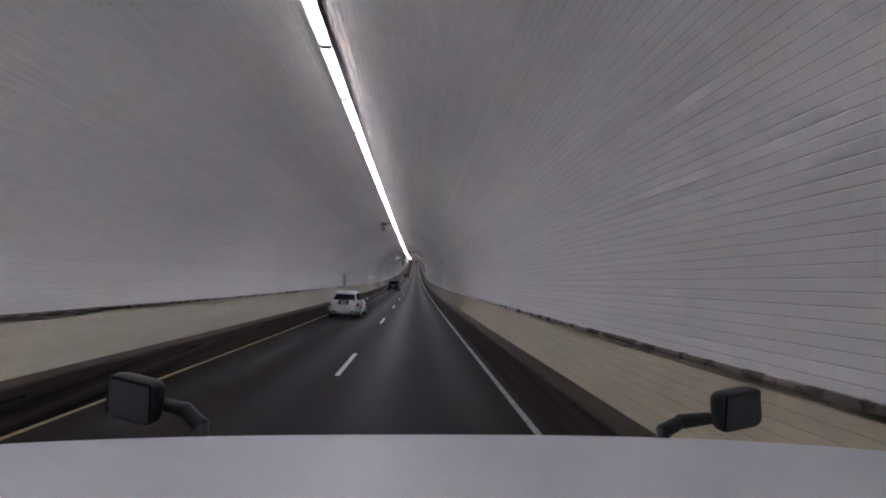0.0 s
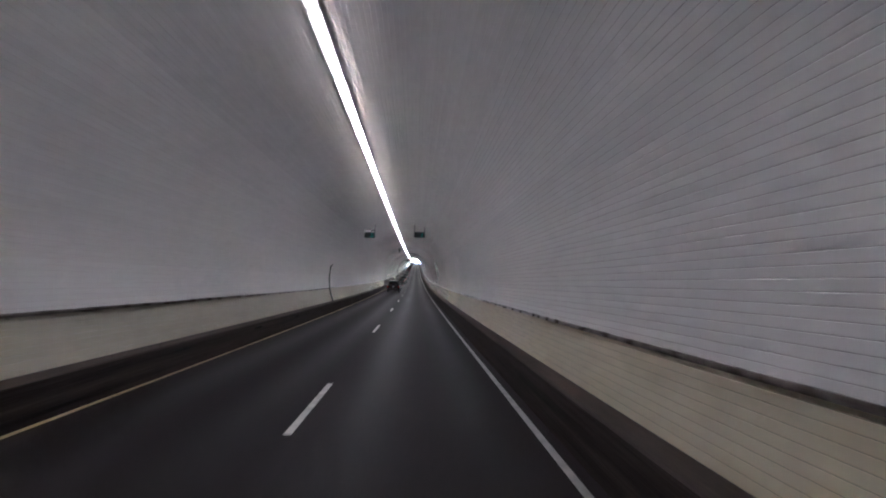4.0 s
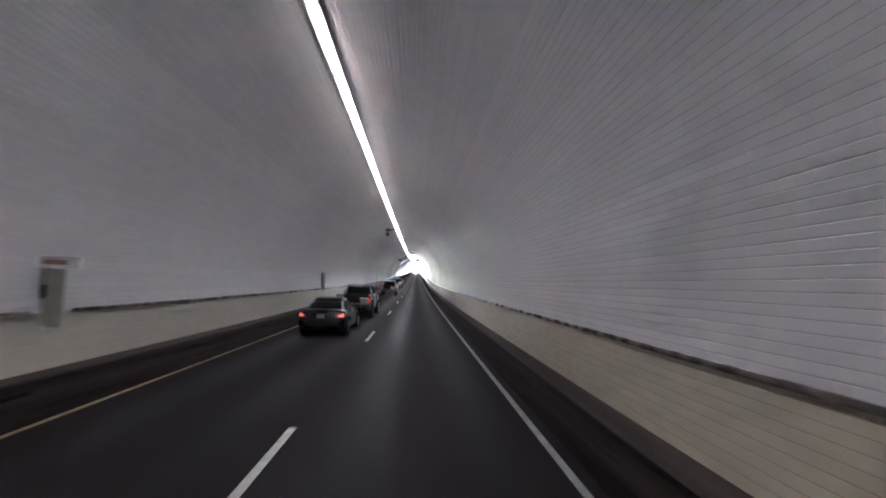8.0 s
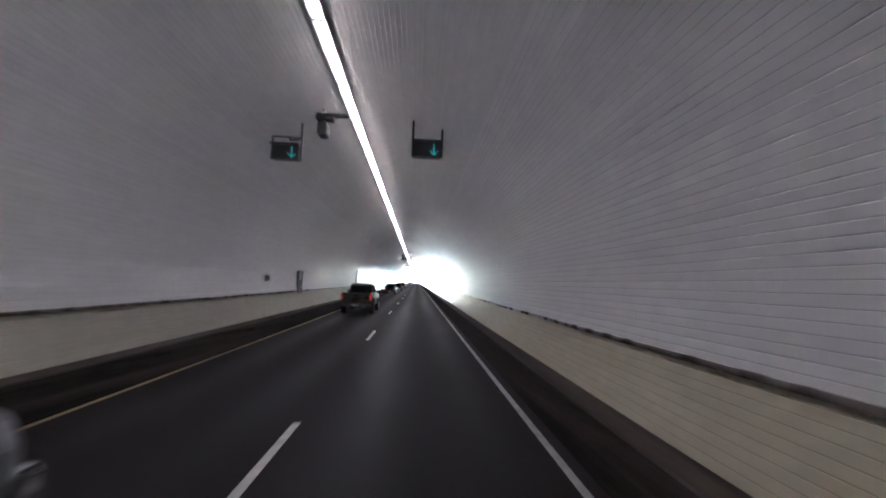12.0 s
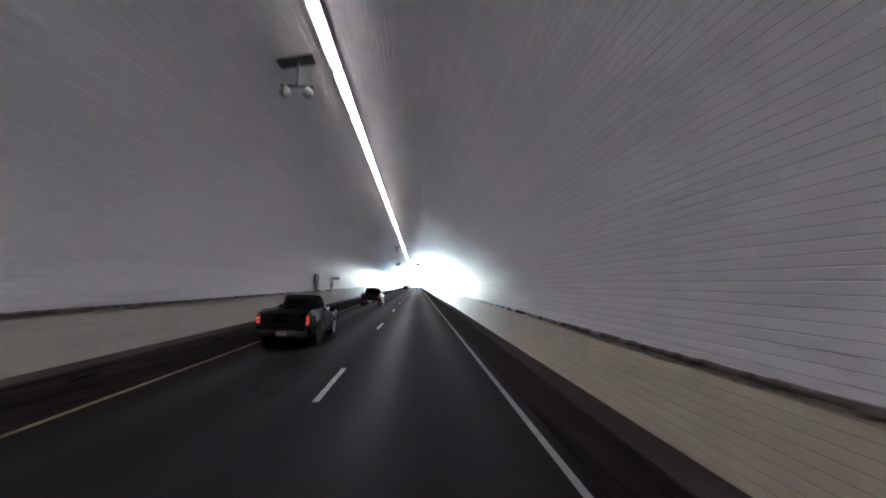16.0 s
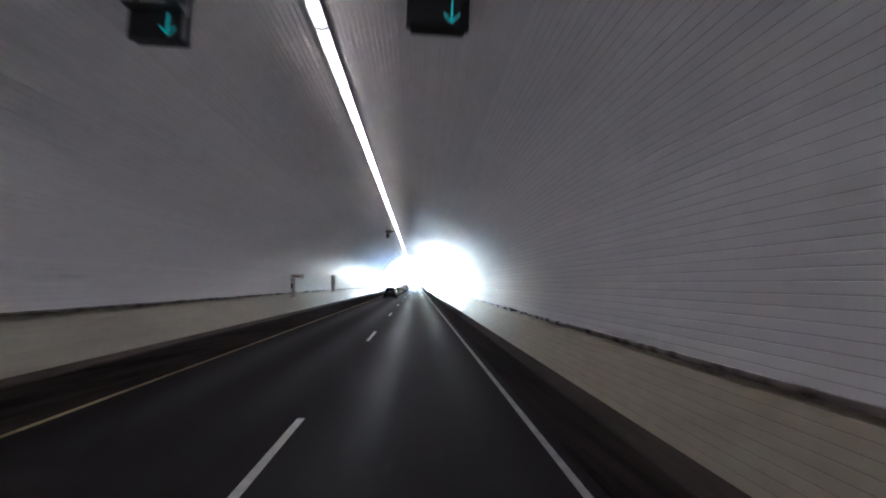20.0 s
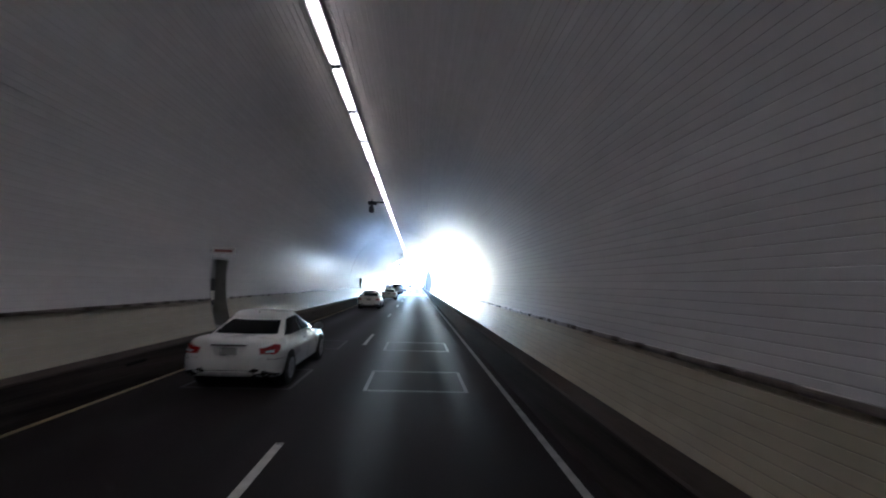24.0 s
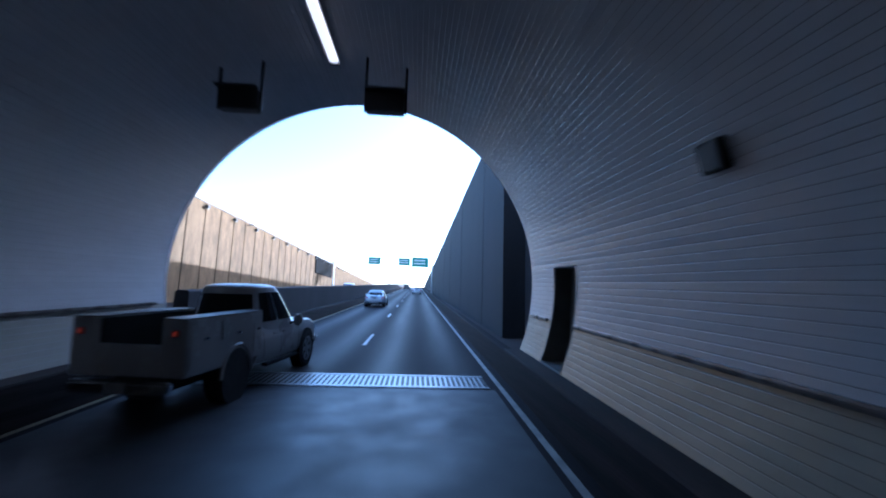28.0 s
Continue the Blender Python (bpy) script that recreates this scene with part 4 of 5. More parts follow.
def door_lines(c, P, surf, mid, seams, handles, level=(0.16, 0.93), handle_at=0.80, bright=False):
    for side in (1, -1):
        for y in seams:
            flush(c, "door_seam", surf, side, mid, y, y + 0.012, *level, M_PLASTIC, "dark door gap", 1, 8, 0.0015)
        for y in handles:
            flush(c, "door_handle", surf, side, mid, y, y + 0.20, handle_at, handle_at + 0.035, M_CHROME if bright else P, "chrome door handle" if bright else "", 4, 2, 0.028)


SEDAN = [(0.0, 0.44, 0.93, 0.44), (0.02, 0.38, 0.97, 0.66), (0.07, 0.33, 1.01, 0.80), (0.16, 0.29, 1.035, 0.872), (0.34, 0.25, 1.05, 0.905), (0.7, 0.22, 1.045, 0.918), (1.3, 0.20, 0.99, 0.922), (3.2, 0.20, 0.945, 0.922),
         (4.0, 0.21, 0.88, 0.905), (4.45, 0.24, 0.79, 0.86), (4.68, 0.28, 0.71, 0.76), (4.78, 0.33, 0.66, 0.60), (4.82, 0.38, 0.62, 0.40)]
SEDAN_CAB = (0.90, 1.405, 0.095, 0.40, 1.46, 2.46, 3.72, 0.875, 0.63, 0.085)
HATCH = [(0.0, 0.42, 0.96, 0.44), (0.02, 0.36, 1.00, 0.68), (0.07, 0.31, 1.04, 0.81), (0.16, 0.27, 1.06, 0.862), (0.4, 0.23, 1.06, 0.888), (1.2, 0.21, 1.03, 0.895), (3.0, 0.21, 0.99, 0.895), (3.7, 0.22, 0.92, 0.88),
         (4.1, 0.25, 0.82, 0.83), (4.3, 0.29, 0.73, 0.72), (4.38, 0.34, 0.68, 0.56), (4.42, 0.40, 0.64, 0.40)]
HATCH_CAB = (0.92, 1.50, 0.07, 0.06, 0.62, 2.25, 3.50, 0.855, 0.62, 0.05)
SUV = [(0.0, 0.46, 1.06, 0.50), (0.02, 0.41, 1.12, 0.74), (0.07, 0.36, 1.17, 0.88), (0.16, 0.32, 1.20, 0.945), (0.4, 0.29, 1.22, 0.985), (1.4, 0.27, 1.21, 1.0), (3.5, 0.27, 1.18, 1.0), (4.3, 0.28, 1.12, 0.985),
       (4.85, 0.32, 1.02, 0.93), (5.06, 0.37, 0.92, 0.82), (5.15, 0.42, 0.84, 0.66), (5.19, 0.48, 0.78, 0.46)]
SUV_CAB = (1.08, 1.80, 0.09, 0.10, 0.42, 2.95, 4.02, 0.945, 0.72, 0.045)
KINDS = {"sedan": (SEDAN, SEDAN_CAB, 0.33, (0.98, 3.82)), "hatch": (HATCH, HATCH_CAB, 0.32, (0.82, 3.50)), "suv": (SUV, SUV_CAB, 0.385, (1.02, 4.12))}


def car(name, label, kind, color, x, y, lit, metal=0.3, rz=0.0):
    body, cab, wheel_r, axles = KINDS[kind]
    tall = kind != "sedan"
    c, P, surf, flank, ends, mid = vehicle(name, label, "car", color, body, cab, wheel_r, axles, metal, 0.05 if tall else 0.10, 0.12,
                                           {"sedan": ((-0.80, -0.06), (0.0, 0.84)), "hatch": ((-0.86, -0.42), (-0.38, 0.12), (0.18, 0.82)), "suv": ((-0.90, -0.44), (-0.39, 0.10), (0.16, 0.80))}[kind],
                                           (0.26, 0.92) if not tall else (0.22, 0.92), (0.36, 0.92) if not tall else (0.28, 0.90))
    end = body[-1][0]
    a, b = axles
    door_lines(c, P, surf, mid, (a + 0.42, (a + b) / 2 + 0.02, b - 0.50), ((a + b) / 2 - 0.24, b - 0.82), bright=kind == "suv")
    low = (0.52, 0.80) if tall else (0.56, 0.84)
    for side in (1, -1):
        if kind == "sedan":
            # lamps taper from the boot lid round the corner
            def taper(u, v):
                k = min(1.0, max(0.0, (u - 0.012) / 0.36))
                return u, 0.72 + (v - 0.70) * (1 - 0.75 * max(0.0, k - 0.35) / 0.65) * (0.75 + 0.25 * min(1, k * 4)) + 0.05 * k
            tl = flush(c, "tail_lamp", surf, side, mid, 0.012, 0.37, 0.575, 0.835, M_TAILOFF, "lit red tail lamp" if lit else "red tail lamp", 14, 6, 0.010, shape=taper)
            flush(c, "clear_segment", surf, side, mid, 0.03, 0.10, 0.63, 0.69, M_HEAD, "pale reversing lens", 4, 2, 0.016, tl, taper)
            if lit:
                flush(c, "lit_segment", surf, side, mid, 0.025, 0.17, 0.66, 0.80, M_TAIL, "glowing red segment", 8, 4, 0.015, tl, taper)
            flush(c, "window_trim", flank, side, mid, -0.74, 0.84, 0.925, 0.955, M_CHROME, "thin chrome window strip", 12, 1, 0.010)
            flush(c, "belt_trim", flank, side, mid, -0.70, 0.82, 0.225, 0.25, M_CHROME, "thin chrome window strip", 12, 1, 0.010)
        else:
            tl = flush(c, "tail_lamp", surf, side, mid, 0.03, 0.30, *low, M_TAIL if lit else M_TAILOFF, "lit red tail lamp" if lit else "red tail lamp", 10, 4, 0.012)
            flush(c, "clear_segment", surf, side, mid, 0.06, 0.16, low[0] + 0.03, low[0] + 0.09, M_HEAD, "pale reversing lens", 4, 2, 0.018, tl)
        flush(c, "head_lamp", surf, side, mid, end - 0.34, end - 0.05, 0.62, 0.86, M_HEAD, "clear head lamp", 8, 4, 0.010)
        flush(c, "bumper_seam", surf, side, mid, 0.012, axles[0] - 0.45, 0.475, 0.487, M_PLASTIC, "dark gap over the bumper", 10, 1, 0.0015)
        flush(c, "sill", surf, side, mid, axles[0] + 0.45, axles[1] - 0.45, 0.02, 0.10, M_PLASTIC, "black sill", 6, 2, 0.006)
        flush(c, "bumper_skirt", surf, side, mid, 0.004, 0.42, 0.0, 0.16 if tall else 0.12, M_PLASTIC, "black lower skirt", 10, 2, 0.008)
    zt = 0.80 if not tall else 0.92
    part("plate", box(bmesh.new(), -0.155, 0.155, -0.022 + (0.02 if tall else 0.03), 0.02 if tall else 0.06, zt - 0.075, zt + 0.075, 0.006), M_PLATE, c, "blank pale plate")
    part("plate_recess", box(bmesh.new(), -0.29, 0.29, 0.004 if tall else 0.016, 0.1, zt - 0.10, zt + 0.10, 0.02), M_PLASTIC if tall else P, c)
    part("boot_trim", box(bmesh.new(), -0.34, 0.34, -0.012, 0.06, zt + 0.105, zt + 0.13, 0.008), M_CHROME, c, "thin chrome strip over the plate")
    part("grille", box(bmesh.new(), -0.36, 0.36, end - 0.05, end + 0.012, 0.48, 0.62, 0.02), M_PLASTIC, c)
    if kind == "sedan":
        part("bumper_trim", box(bmesh.new(), -0.40, 0.40, -0.008, 0.05, 0.425, 0.445, 0.006), M_CHROME, c, "thin chrome strip")
        part("exhaust", rod(bmesh.new(), (0.52, -0.01, 0.33), (0.52, 0.30, 0.33), 0.045, 12), M_CHROME, c)
        part("aerial_fin", loft(bmesh.new(), [[(-0.03, 1.50, 1.44), (0.03, 1.50, 1.44), (0.03, 1.72, 1.45), (-0.03, 1.72, 1.45)], [(-0.006, 1.51, 1.50), (0.006, 1.51, 1.50), (0.006, 1.60, 1.49), (-0.006, 1.60, 1.49)]]), P, c)
    else:
        wt = cab[8]
        part("spoiler", box(bmesh.new(), -wt * 0.86, wt * 0.86, cab[4] - 0.16, cab[4] + 0.18, cab[1] - 0.02, cab[1] + 0.025, 0.018), P, c)
        part("rear_wiper", rod(bmesh.new(), (0.0, cab[3] + 0.02, cab[0] + 0.20), (0.34, cab[3] + 0.055, cab[0] + 0.25), 0.010, 6), M_PLASTIC, c)
    if kind == "suv":
        for side in (1, -1):
            pts = [(side * 0.65, 0.70, 1.80), (side * 0.65, 0.86, 1.86), (side * 0.65, 2.45, 1.87), (side * 0.65, 2.66, 1.82)]
            bm = bmesh.new()
            for p, q in zip(pts, pts[1:]):
                rod(bm, p, q, 0.022, 8)
                bmesh.ops.create_uvsphere(bm, u_segments=8, v_segments=6, radius=0.022, matrix=Matrix.Translation(q))
            part("roof_rail", bm, M_PLASTIC, c, "black roof rail", smooth=True)
            flush(c, "belt_trim", flank, side, mid, -0.90, 0.82, 0.175, 0.19, M_CHROME, "thin chrome window strip", 12, 1, 0.012)
            flush(c, "roof_trim", flank, side, mid, -0.80, 0.60, 0.958, 0.968, M_CHROME, "thin chrome roof strip", 12, 1, 0.008)
            flush(c, "side_trim", surf, side, mid, 1.5, 3.6, 0.20, 0.235, M_CHROME, "thin chrome strip", 8, 1, 0.012)
        part("bumper_plate", box(bmesh.new(), -0.66, 0.66, -0.02, 0.10, 0.60, 0.66, 0.02), M_CHROME, c, "chrome bumper step")
    c.matrix_world = on_road(x, y, 0.0, rz)
    return c


def bed_side(side, w, y0, y1, axle, zz):
    """One side wall of a load bed, swelling over the wheel."""
    outer = ((0.46, 0.955), (0.52, 0.985), (0.66, 1.0), (0.80, 1.0), (0.92, 0.985), (1.00, 0.975), (1.08, 0.97), (1.13, 0.94))
    rings = []
    for k in range(19):
        y = y0 + (y1 - y0) * k / 18
        swell = 0.045 * math.exp(-((y - axle) / 0.42) ** 4)
        ring = [(side * (w * f + swell * max(0.0, 1 - max(0.0, z - 0.80) / 0.25)), y, zz(z)) for z, f in outer]
        rings.append(ring + [(side * w * 0.85, y, zz(1.13)), (side * w * 0.85, y, zz(0.46))])
    return loft(bmesh.new(), rings)


def pickup(name, label, color, x, y, lit, length=5.8, w=1.0, service=False, small=False, gate_on=True):
    top, foot = (1.13, 0.46) if small or service else (1.40, 0.56)

    def zz(z):
        return foot + (z - 0.46) * (top - foot) / 0.67

    front = [(2.03, 0.42, 1.10, w * 0.975), (2.2, 0.40, 1.11, w), (3.2, 0.39, 1.11, w), (4.2, 0.39, 1.11, w), (4.6, 0.40, 1.12, 0.985 * w), (length - 0.35, 0.43, 1.06, 0.95 * w), (length - 0.12, 0.46, 0.99, 0.86 * w),
             (length - 0.03, 0.5, 0.92, 0.74 * w), (length, 0.55, 0.86, 0.60 * w)]
    front = [(ky, zz(kb), zz(kt), kw) for ky, kb, kt, kw in front]
    roof = 1.60 if small else 1.84 if service else 1.92
    cab = (zz(1.0), roof, 0.075, 2.10, 2.24, length - (2.55 if small else 2.30), length - (1.75 if small else 1.45), 0.945 * w, 0.76 * w, 0.03)
    wheel_r = 0.36 if small else 0.41 if service else 0.43
    axles = (1.12, length - 0.98)
    wins = ((-0.10, 0.76),) if small else ((-0.80, -0.10), (-0.03, 0.78))
    c, P, surf, flank, ends, mid = vehicle(name, label, "truck", color, front, cab, wheel_r, axles, 0.0 if service else 0.2 if gate_on else 0.4, 0.0, 0.08, wins, (0.22, 0.90), (0.20, 0.88), 0.24)
    doors = (length - 1.62, length - 2.75) if small else (length - 1.50, (2.1 + length - 1.5) / 2 + 0.02, 2.30)
    door_lines(c, P, surf, mid, doors, (doors[1] + 0.10,) if small else (doors[1] + 0.10, doors[1] - 0.95 + 0.55), handle_at=0.74)
    off = -0.37 if service else 0.0
    # black plates and floor stand for the shadow inside the load bed
    part("bed_front", box(bmesh.new(), -w * 0.84, w * 0.84, 1.95, 2.025, zz(0.66), zz(1.12), 0.01), M_PLASTIC, c, "black plate for the shadow inside the bed")
    if not service:
        for side in (1, -1):
            bs = part("bed_side", bed_side(side, w, 0.06, 2.0, axles[0], zz), P, c, smooth=True)
            a, b = sorted((side * w * 0.845, side * w * 0.945))
            part("rail_cap", box(bmesh.new(), a, b, 0.05, 2.0, top + 0.001, top + 0.02, 0.008), P if not small else M_PLASTIC, bs, "rail cap")
            a, b = sorted((side * w * 0.832, side * w * 0.848))
            part("bed_liner", box(bmesh.new(), a, b, 0.08, 1.95, zz(0.66), zz(1.12)), M_PLASTIC, bs, "black plate for the shadow inside the bed")
            bm = rod(bmesh.new(), (side * (w - 0.2), axles[0], wheel_r * 1.04), (side * (w + 0.047), axles[0], wheel_r * 1.04), wheel_r * 1.12, 32)
            part("wheel_arch", bm, M_RUBBER, c, "black disc in place of the dark wheel arch")
        part("bed_floor", box(bmesh.new(), -w * 0.845, w * 0.845, 0.04, 2.0, zz(0.60), zz(0.66)), M_PLASTIC, c)
        if gate_on:
            gate = part("tailgate", box(bmesh.new(), -w * 0.835, w * 0.835, 0.0, 0.075, zz(0.58), zz(1.125), 0.022), P, c, smooth=True)
            part("pressing", box(bmesh.new(), -w * 0.70, w * 0.70, -0.012, 0.0, zz(0.66), zz(0.90), 0.010), P, gate)
            part("gate_handle", box(bmesh.new(), -0.13, 0.13, -0.020, 0.0, zz(0.95), zz(1.04), 0.01), M_PLASTIC, gate, "black gate handle")
        lamps = (zz(0.74), zz(1.10))
    else:
        for side in (1, -1):
            a, b = sorted((side * (w * 0.62), side * (w + 0.08)))
            sb = part("tool_side", box(bmesh.new(), a, b, -0.35, 2.0, 0.62, 1.42, 0.02), P, c)
            xs = side * (w + 0.082)
            for d0, d1, z0 in ((-0.28, 0.52, 0.70), (0.55, 1.62, 1.06), (1.65, 1.95, 0.70)):
                part("locker_door", box(bmesh.new(), min(xs, xs + side * 0.014), max(xs, xs + side * 0.014), d0, d1, z0, 1.35, 0.005), P, sb)
                part("latch", box(bmesh.new(), min(xs + side * 0.014, xs + side * 0.03), max(xs + side * 0.014, xs + side * 0.03), (d0 + d1) / 2 - 0.06, (d0 + d1) / 2 + 0.06, 1.10, 1.14, 0.004), M_CHROME, sb, "chrome latch")
            # black plate in place of shadow on the inner bed wall
            a, b = sorted((side * w * 0.60, side * w * 0.615))
            part("bed_liner", box(bmesh.new(), a, b, -0.27, 1.97, 0.68, 1.40), M_PLASTIC, sb, "black plate for the shadow inside the bed")
            a, b = sorted((side * (w * 0.62), side * (w + 0.075)))
            part("tool_lid", box(bmesh.new(), a, b, -0.345, 1.99, 1.422, 1.438, 0.004), M_GREY, sb, "grey tread plate lid")
            bm = rod(bmesh.new(), (side * (w - 0.2), axles[0], wheel_r), (side * (w + 0.084), axles[0], wheel_r), wheel_r * 1.10, 32)
            part("wheel_arch", bm, M_RUBBER, c, "black disc in place of the dark wheel arch")
            bm = bmesh.new()
            arc = [math.pi * k / 12 for k in range(13)]
            for a0, a1 in zip(arc, arc[1:]):
                rod(bm, (side * (w + 0.085), axles[0] + 0.50 * math.cos(a0), 0.42 + 0.50 * math.sin(a0)), (side * (w + 0.085), axles[0] + 0.50 * math.cos(a1), 0.42 + 0.50 * math.sin(a1)), 0.03, 6)
            part("wheel_lip", bm, P, c, smooth=True)
            part("side_step", box(bmesh.new(), min(side * (w - 0.05), side * (w + 0.08)), max(side * (w - 0.05), side * (w + 0.08)), 2.3, 3.9, 0.36, 0.42, 0.01), M_PLASTIC, c)
        part("tailgate", box(bmesh.new(), -w * 0.61, w * 0.61, -0.33, -0.28, 0.62, 1.06, 0.012), P, c)
        part("bed_floor", box(bmesh.new(), -w * 0.61, w * 0.61, -0.28, 1.95, 0.60, 0.66), M_PLASTIC, c)
        lamps = (1.18, 1.28)
    for side in (1, -1):
        a, b = sorted((side * w * (0.84 if service else 0.838), side * (w - (0.04 if service else 0.035))))
        tl = part("tail_lamp", box(bmesh.new(), a, b, off - 0.02, off + 0.10, *lamps, 0.012), M_TAILOFF, c, "red tail lamp")
        if lit:
            for z0, z1 in (((lamps[0] + 0.20, lamps[0] + 0.25), (lamps[0] + 0.08, lamps[0] + 0.13)) if not service else ((lamps[0] + 0.02, lamps[1] - 0.02),)):
                part("lit_segment", box(bmesh.new(), a + 0.02, b - 0.02, off - 0.028, off - 0.02, z0, z1, 0.003), M_TAIL, tl, "glowing red segment")
        flush(c, "head_lamp", surf, side, mid, length - 0.40, length - 0.06, 0.58, 0.84, M_HEAD, "clear head lamp", 8, 4, 0.010)
    bumper = part("rear_bumper", box(bmesh.new(), -w * 0.93, w * 0.93, off - 0.15, off + 0.02, zz(0.42), zz(0.585), 0.035), M_CHROME, c, "dull chrome step bumper", smooth=True)
    part("step_pad", box(bmesh.new(), -w * 0.50, w * 0.50, off - 0.13, off + 0.0, zz(0.584), zz(0.594)), M_PLASTIC, bumper, "black step pad")
    part("chassis", box(bmesh.new(), -0.45, 0.45, off + 0.1, length - 0.4, zz(0.36), zz(0.54)), M_DARK, c)
    part("plate", box(bmesh.new(), -0.155, 0.155, off - 0.162, off - 0.15, zz(0.50) - 0.065, zz(0.50) + 0.065, 0.004), M_PLATE, c, "blank pale plate")
    part("front_bumper", box(bmesh.new(), -w * 0.92, w * 0.92, length - 0.25, length + 0.06, zz(0.42), zz(0.62), 0.05), M_CHROME, c, smooth=True)
    c.matrix_world = on_road(x, y, 0.0)
    if service:
        c.scale = (1.0, 0.96, 1.10)
    return c


def bed_load(x, y):
    """Boards, a box and a folded tarp lying in an open load bed."""
    for dx, dy, turn in ((-0.25, 0.35, 4), (0.0, 0.30, -3), (0.22, 0.42, 2)):
        b = thing("wooden_board", "weathered brown board lying in a truck bed", "board", "boards in the truck bed")
        part("plank", box(bmesh.new(), -0.10, 0.10, 0.0, 1.35, 0.0, 0.04, 0.006), M_BOARD, b)
        b.matrix_world = on_road(x + dx, y + dy, 0.815, turn)
    b = thing("storage_box", "dark plastic storage box standing in a truck bed", "box")
    part("tub", loft(bmesh.new(), [[(-k, -k * 0.7, z), (k, -k * 0.7, z), (k, k * 0.7, z), (-k, k * 0.7, z)] for k, z in ((0.26, 0.0), (0.30, 0.30))]), M_GREY, b)
    part("lid", box(bmesh.new(), -0.32, 0.32, -0.23, 0.23, 0.301, 0.34, 0.012), M_PALE, b, "pale lid")
    b.matrix_world = on_road(x + 0.48, y + 1.45, 0.815, 8)


LEFT_LANE = -2.05
car("hatchback", "silver hatchback with dark rear glass on asphalt", "hatch", (0.50, 0.50, 0.53), -2.42, 24.3, False, 0.3)
car("suv", "dark maroon sport utility vehicle with roof rails", "suv", (0.014, 0.007, 0.008), -1.96, 68.65, False, 0.3)
car("suv", "dark maroon sport utility vehicle beside the yellow line", "suv", (0.014, 0.007, 0.008), -1.79, 153.85, False, 0.3)
car("sedan", "dark grey sedan with lit tail lamps near the wall", "sedan", (0.018, 0.018, 0.02), -1.93, 164.25, True, 0.3)
car("sedan", "black sedan with lit brake lamps on asphalt", "sedan", (0.022, 0.022, 0.024), -1.99, 193.92, True, 0.4)
pickup("pickup_truck", "silver pickup truck with dark glass beside the wall", (0.22, 0.22, 0.225), -1.86, 201.36, True, gate_on=False)
pickup("pickup_truck", "silver pickup truck with lit tail lamps and open bed", (0.22, 0.22, 0.225), -1.89, 231.73, True, gate_on=False)
bed_load(-1.89, 231.73)
bed_load(-1.86, 201.36)
bed_load(-2.07, 260.25)
pickup("pickup_truck", "silver pickup truck in the shade of the wall", (0.22, 0.22, 0.225), -2.07, 260.25, True, gate_on=False)
pickup("pickup_truck", "dark grey pickup truck with lit tail lamps", (0.06, 0.055, 0.055), -2.15, 289.6, True)


def small_pickup(label, x, y):
    t = pickup("pickup_truck", label, (0.009, 0.009, 0.010), x, y, True, 4.9, 0.87, False, True)
    for side in (1, -1):
        part("bed_rail", rod(bmesh.new(), (side * 0.79, 0.25, 1.20), (side * 0.79, 1.92, 1.20), 0.022, 8), M_CHROME, t, "chrome bed rail")
        part("side_step", rod(bmesh.new(), (side * 0.90, 2.1, 0.36), (side * 0.90, 3.4, 0.36), 0.035, 8), M_CHROME, t, "chrome side step")
        for ry in (0.3, 1.88):
            part("rail_post", rod(bmesh.new(), (side * 0.79, ry, 1.14), (side * 0.79, ry, 1.20), 0.018, 6), M_CHROME, t)
    return t


small_pickup("black pickup truck with chrome bed rails and side steps", -2.55, 328.9)
small_pickup("black pickup truck with two lit lamps on asphalt", -2.58, 357.57)
small_pickup("black pickup truck running along the yellow line", -2.42, 381.36)
car("hatchback", "dark hatchback with red tail lamps in the tunnel", "hatch", (0.02, 0.02, 0.022), LEFT_LANE, 480.0, False, 0.3)
car("sedan", "white sedan with dark rear glass beside the call box", "sedan", (0.72, 0.71, 0.68), -1.92, 503.61, False, 0.0)
car("sedan", "white sedan with sloping rear glass in the tunnel", "sedan", (0.72, 0.71, 0.68), -2.17, 529.35, False, 0.0)
car("sedan", "white sedan shaded by the tunnel near its mouth", "sedan", (0.72, 0.71, 0.68), -1.84, 548.67, False, 0.0)
pickup("utility_truck", "white utility pickup with side tool lockers and open bed", (0.35, 0.34, 0.33), -2.62, 575.45, True, 5.6, 0.86, True).rotation_euler.z -= radians(8)
car("sedan", "silver sedan on the open road past the tunnel", "sedan", (0.45, 0.46, 0.48), LEFT_LANE, 606.0, False, 0.5)
car("sedan", "pale grey sedan on the open road outside", "sedan", (0.5, 0.5, 0.5), 1.75, 652.0, False, 0.3)
car("suv", "dark sport utility vehicle far up the ramp", "suv", (0.05, 0.05, 0.055), -1.6, 706.0, False, 0.3)
car("sedan", "pale sedan behind the middle barrier", "sedan", (0.5, 0.5, 0.5), -9.5, 617.0, False, 0.2, 180)
car("suv", "white sport utility vehicle behind the middle barrier", "suv", (0.6, 0.6, 0.6), -9.5, 640.0, False, 0.2, 180)
car("hatchback", "silver hatchback behind the middle barrier", "hatch", (0.5, 0.5, 0.52), -9.5, 671.0, False, 0.4, 180)

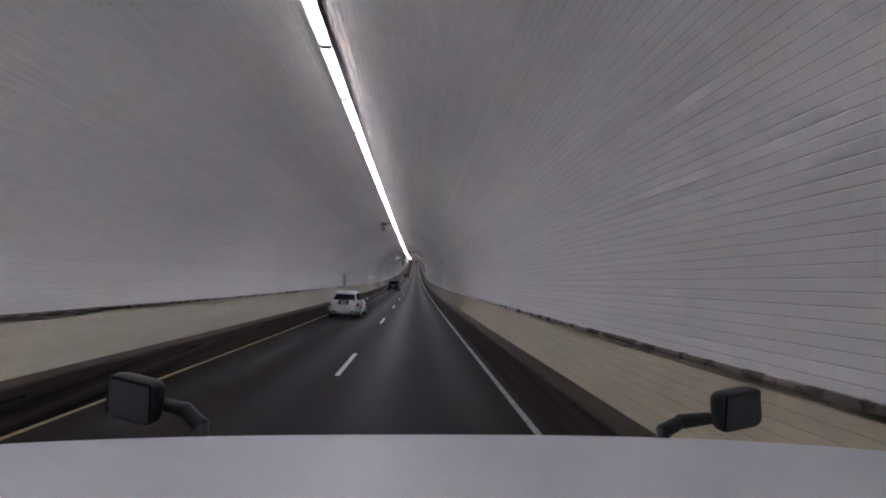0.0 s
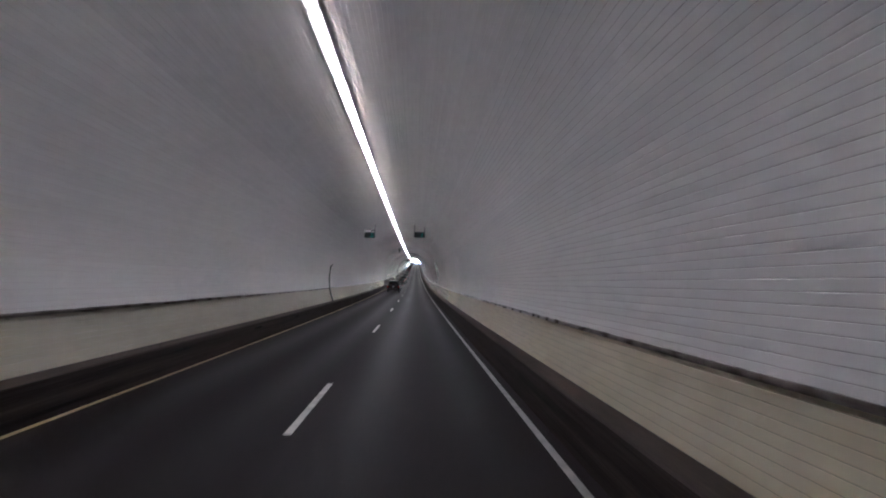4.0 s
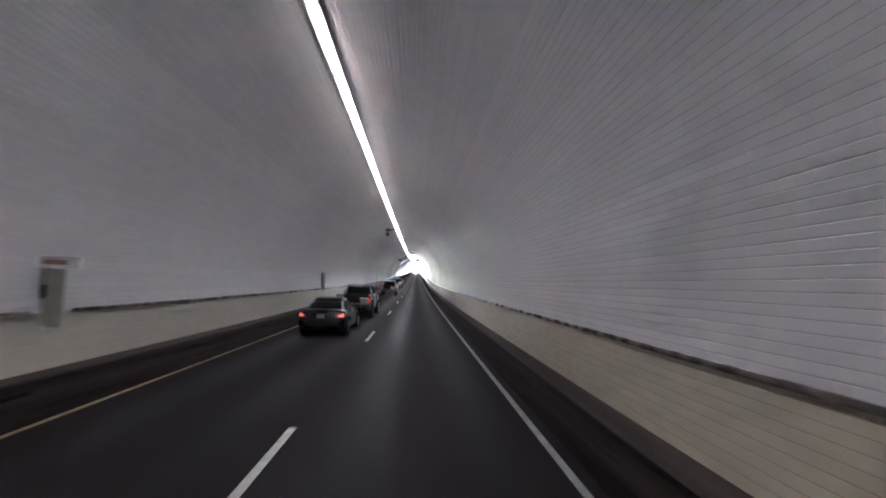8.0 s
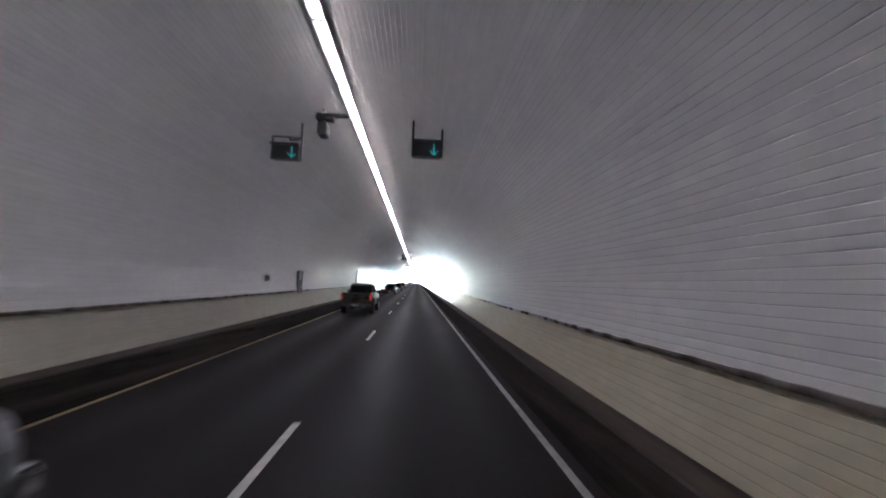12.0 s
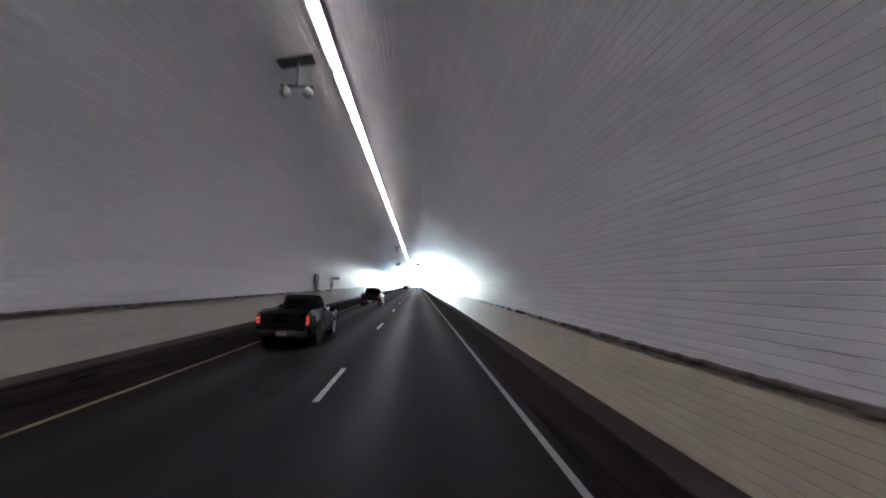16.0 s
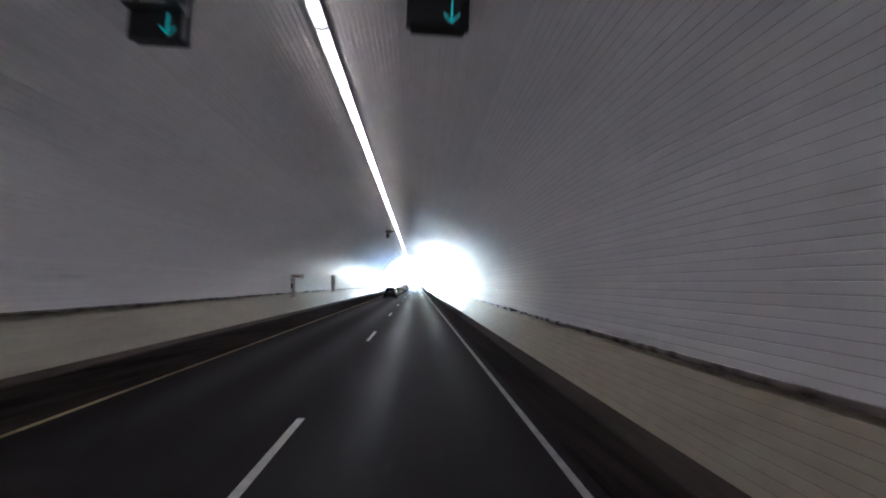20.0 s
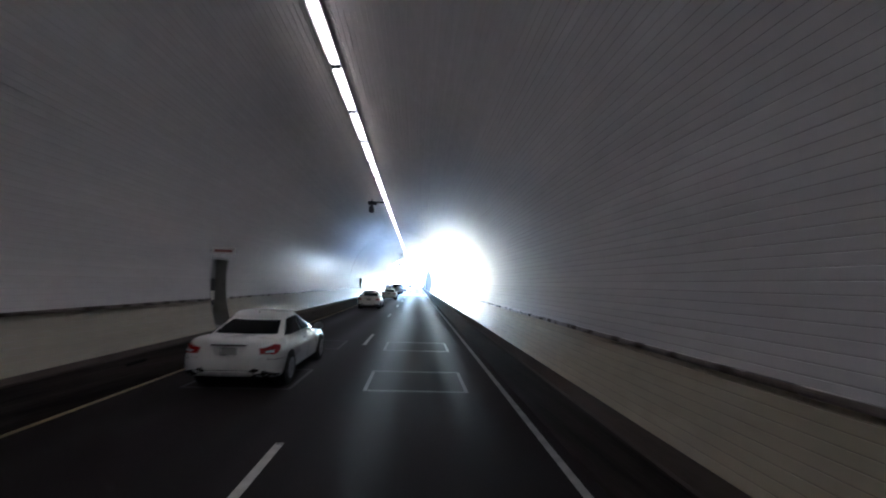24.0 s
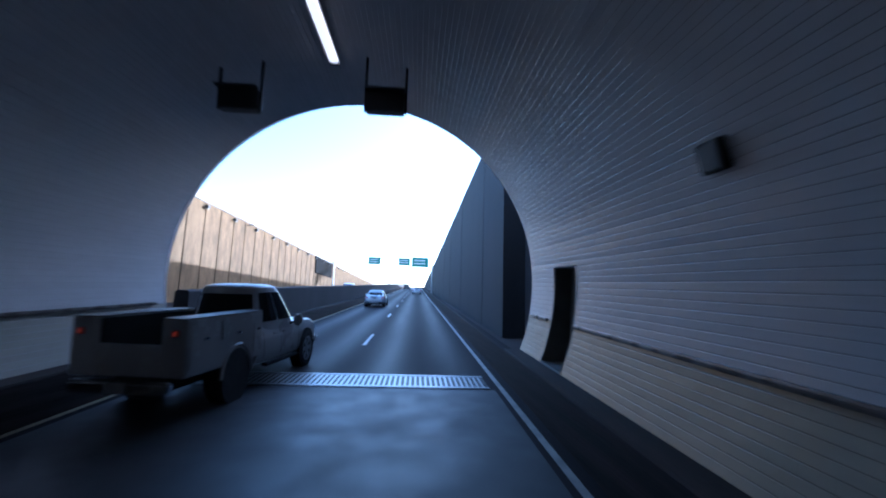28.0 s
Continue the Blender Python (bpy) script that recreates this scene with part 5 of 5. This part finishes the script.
# ---------- front end of the camera's own truck, standing at the start ----------
own = thing("white_truck", "front end of a white truck with bonnet mirrors", "truck")
P = mat("truck_white_paint", (0.385, 0.388, 0.41), 0.42, 0, 0.07, 1.2, 0.0, coat=0.0, rvary=0.05, spec=0.18)
bm = bmesh.new()
HOODW = 1.62
rings = []
for d, drop, wd in ((0.42, 0.376, 0.985), (0.70, 0.397, 0.99), (0.95, 0.418, 1.0), (1.12, 0.439, 1.0), (1.19, 0.459, 0.995), (1.23, 0.50, 0.985), (1.25, 0.62, 0.975), (1.26, 1.2, 0.97)):
    top = [(HOODW * wd * u, d - 0.02 * abs(u) ** 3, CAM_H - drop - 0.055 * abs(u) ** 2.5) for u in [k / 10 for k in range(-10, 11)]]
    rings.append(top + [(HOODW * wd, d, 0.75), (-HOODW * wd, d, 0.75)])
loft(bm, rings)
part("bonnet", bm, P, own, "glossy white bonnet with rounded front edge", smooth=True)
part("bumper", box(bmesh.new(), -1.25, 1.25, 1.2, 1.42, 0.45, 0.80, 0.05), P, own)
part("grille", box(bmesh.new(), -0.6, 0.6, 1.24, 1.30, 0.9, 1.6, 0.03), M_PLASTIC, own)
part("chassis", box(bmesh.new(), -0.5, 0.5, -1.2, 1.2, 0.55, 0.8), M_DARK, own)
for side in (1, -1):
    wheel_at(own, side * 1.05, 0.55, 0.5, 0.30)
for side, mx, mdrop, tilt, mw, arm in ((-1, -0.806, 0.367, 11, 0.066, ((-0.745, 1.37, 0.400), (-0.68, 1.36, 0.412), (-0.62, 1.33, 0.445), (-0.56, 1.24, 0.52))),
                                       (1, 1.043, 0.390, -8, 0.067, ((0.975, 1.36, 0.432), (0.87, 1.345, 0.438), (0.79, 1.31, 0.455), (0.72, 1.22, 0.53)))):
    md, mz = 1.20, CAM_H - mdrop
    rings = []
    for d, k in ((0.0, 0.97), (0.006, 1.0), (0.03, 1.01), (0.05, 0.93), (0.065, 0.78), (0.072, 0.5)):
        rings.append([((mw + 0.006) * k * math.copysign(abs(math.cos(a)) ** 0.3, math.cos(a)) + side * 0.012 * math.sin(a), d, 0.060 * k * math.copysign(abs(math.sin(a)) ** 0.3, math.sin(a)))
                      for a in [2 * math.pi * (q + 0.5) / 32 for q in range(32)]])
    head = part("bonnet_mirror", loft(bmesh.new(), rings), M_PLASTIC, own, "black bonnet mirror head", smooth=True)
    bm = box(bmesh.new(), -mw + 0.004, mw - 0.004, -0.004, 0.002, -0.052, 0.052, 0.0015)
    for v in bm.verts:
        v.co.x += side * 0.010 * v.co.z / 0.052
    part("mirror_glass", bm, M_MIRROR, head, "flat mirror glass")
    head.matrix_local = pose(mx, md, mz, 3, tilt, side * 6)
    bm = bmesh.new()
    pts = [Vector((ax, ay - 0.10, CAM_H - drop)) for ax, ay, drop in arm]
    for a, b in zip(pts, pts[1:]):
        rod(bm, a, b, 0.019, 14, 0.022)
        bmesh.ops.create_uvsphere(bm, u_segments=12, v_segments=8, radius=0.022, matrix=Matrix.Translation(b))
    part("mirror_arm", bm, M_PLASTIC, own, "black mirror arm", smooth=True)
own.matrix_world = on_road(CAM_X, 0.117, CAM_H) @ pose(0, 0, 0, 0.65, -0.26, 0.11) @ pose(0, 0, -CAM_H)

# ---------- single tiles of the right wall ----------
proto = None
anchor = bpy.data.objects["wall_right"]
for i in range(12, 22):
    phi = PHI0 + (i + 0.5) * DPHI
    for k in range(29):
        y = 560.0 + k * 0.108 + 0.054
        if proto is None:
            bm = bmesh.new()
            loft(bm, [[(u * h, v * h, z) for u, v in ((-1, -1), (1, -1), (1, 1), (-1, 1))] for h, z in ((0.051, -0.004), (0.051, 0.0008), (0.0435, 0.003))])
            proto = mesh_of("wall_tile", bm, M_TILE1)
        t = new("wall_tile", proto)
        t.parent = anchor
        x_, y_, z_ = wall_point(phi, y, R)
        t.matrix_world = Matrix.Translation((x_, y_, z_)) @ pose(0, 0, 0, math.degrees(math.atan(slope(y))), 0, 0) @ pose(0, 0, 0, 0, -90 - math.degrees(phi), 0)
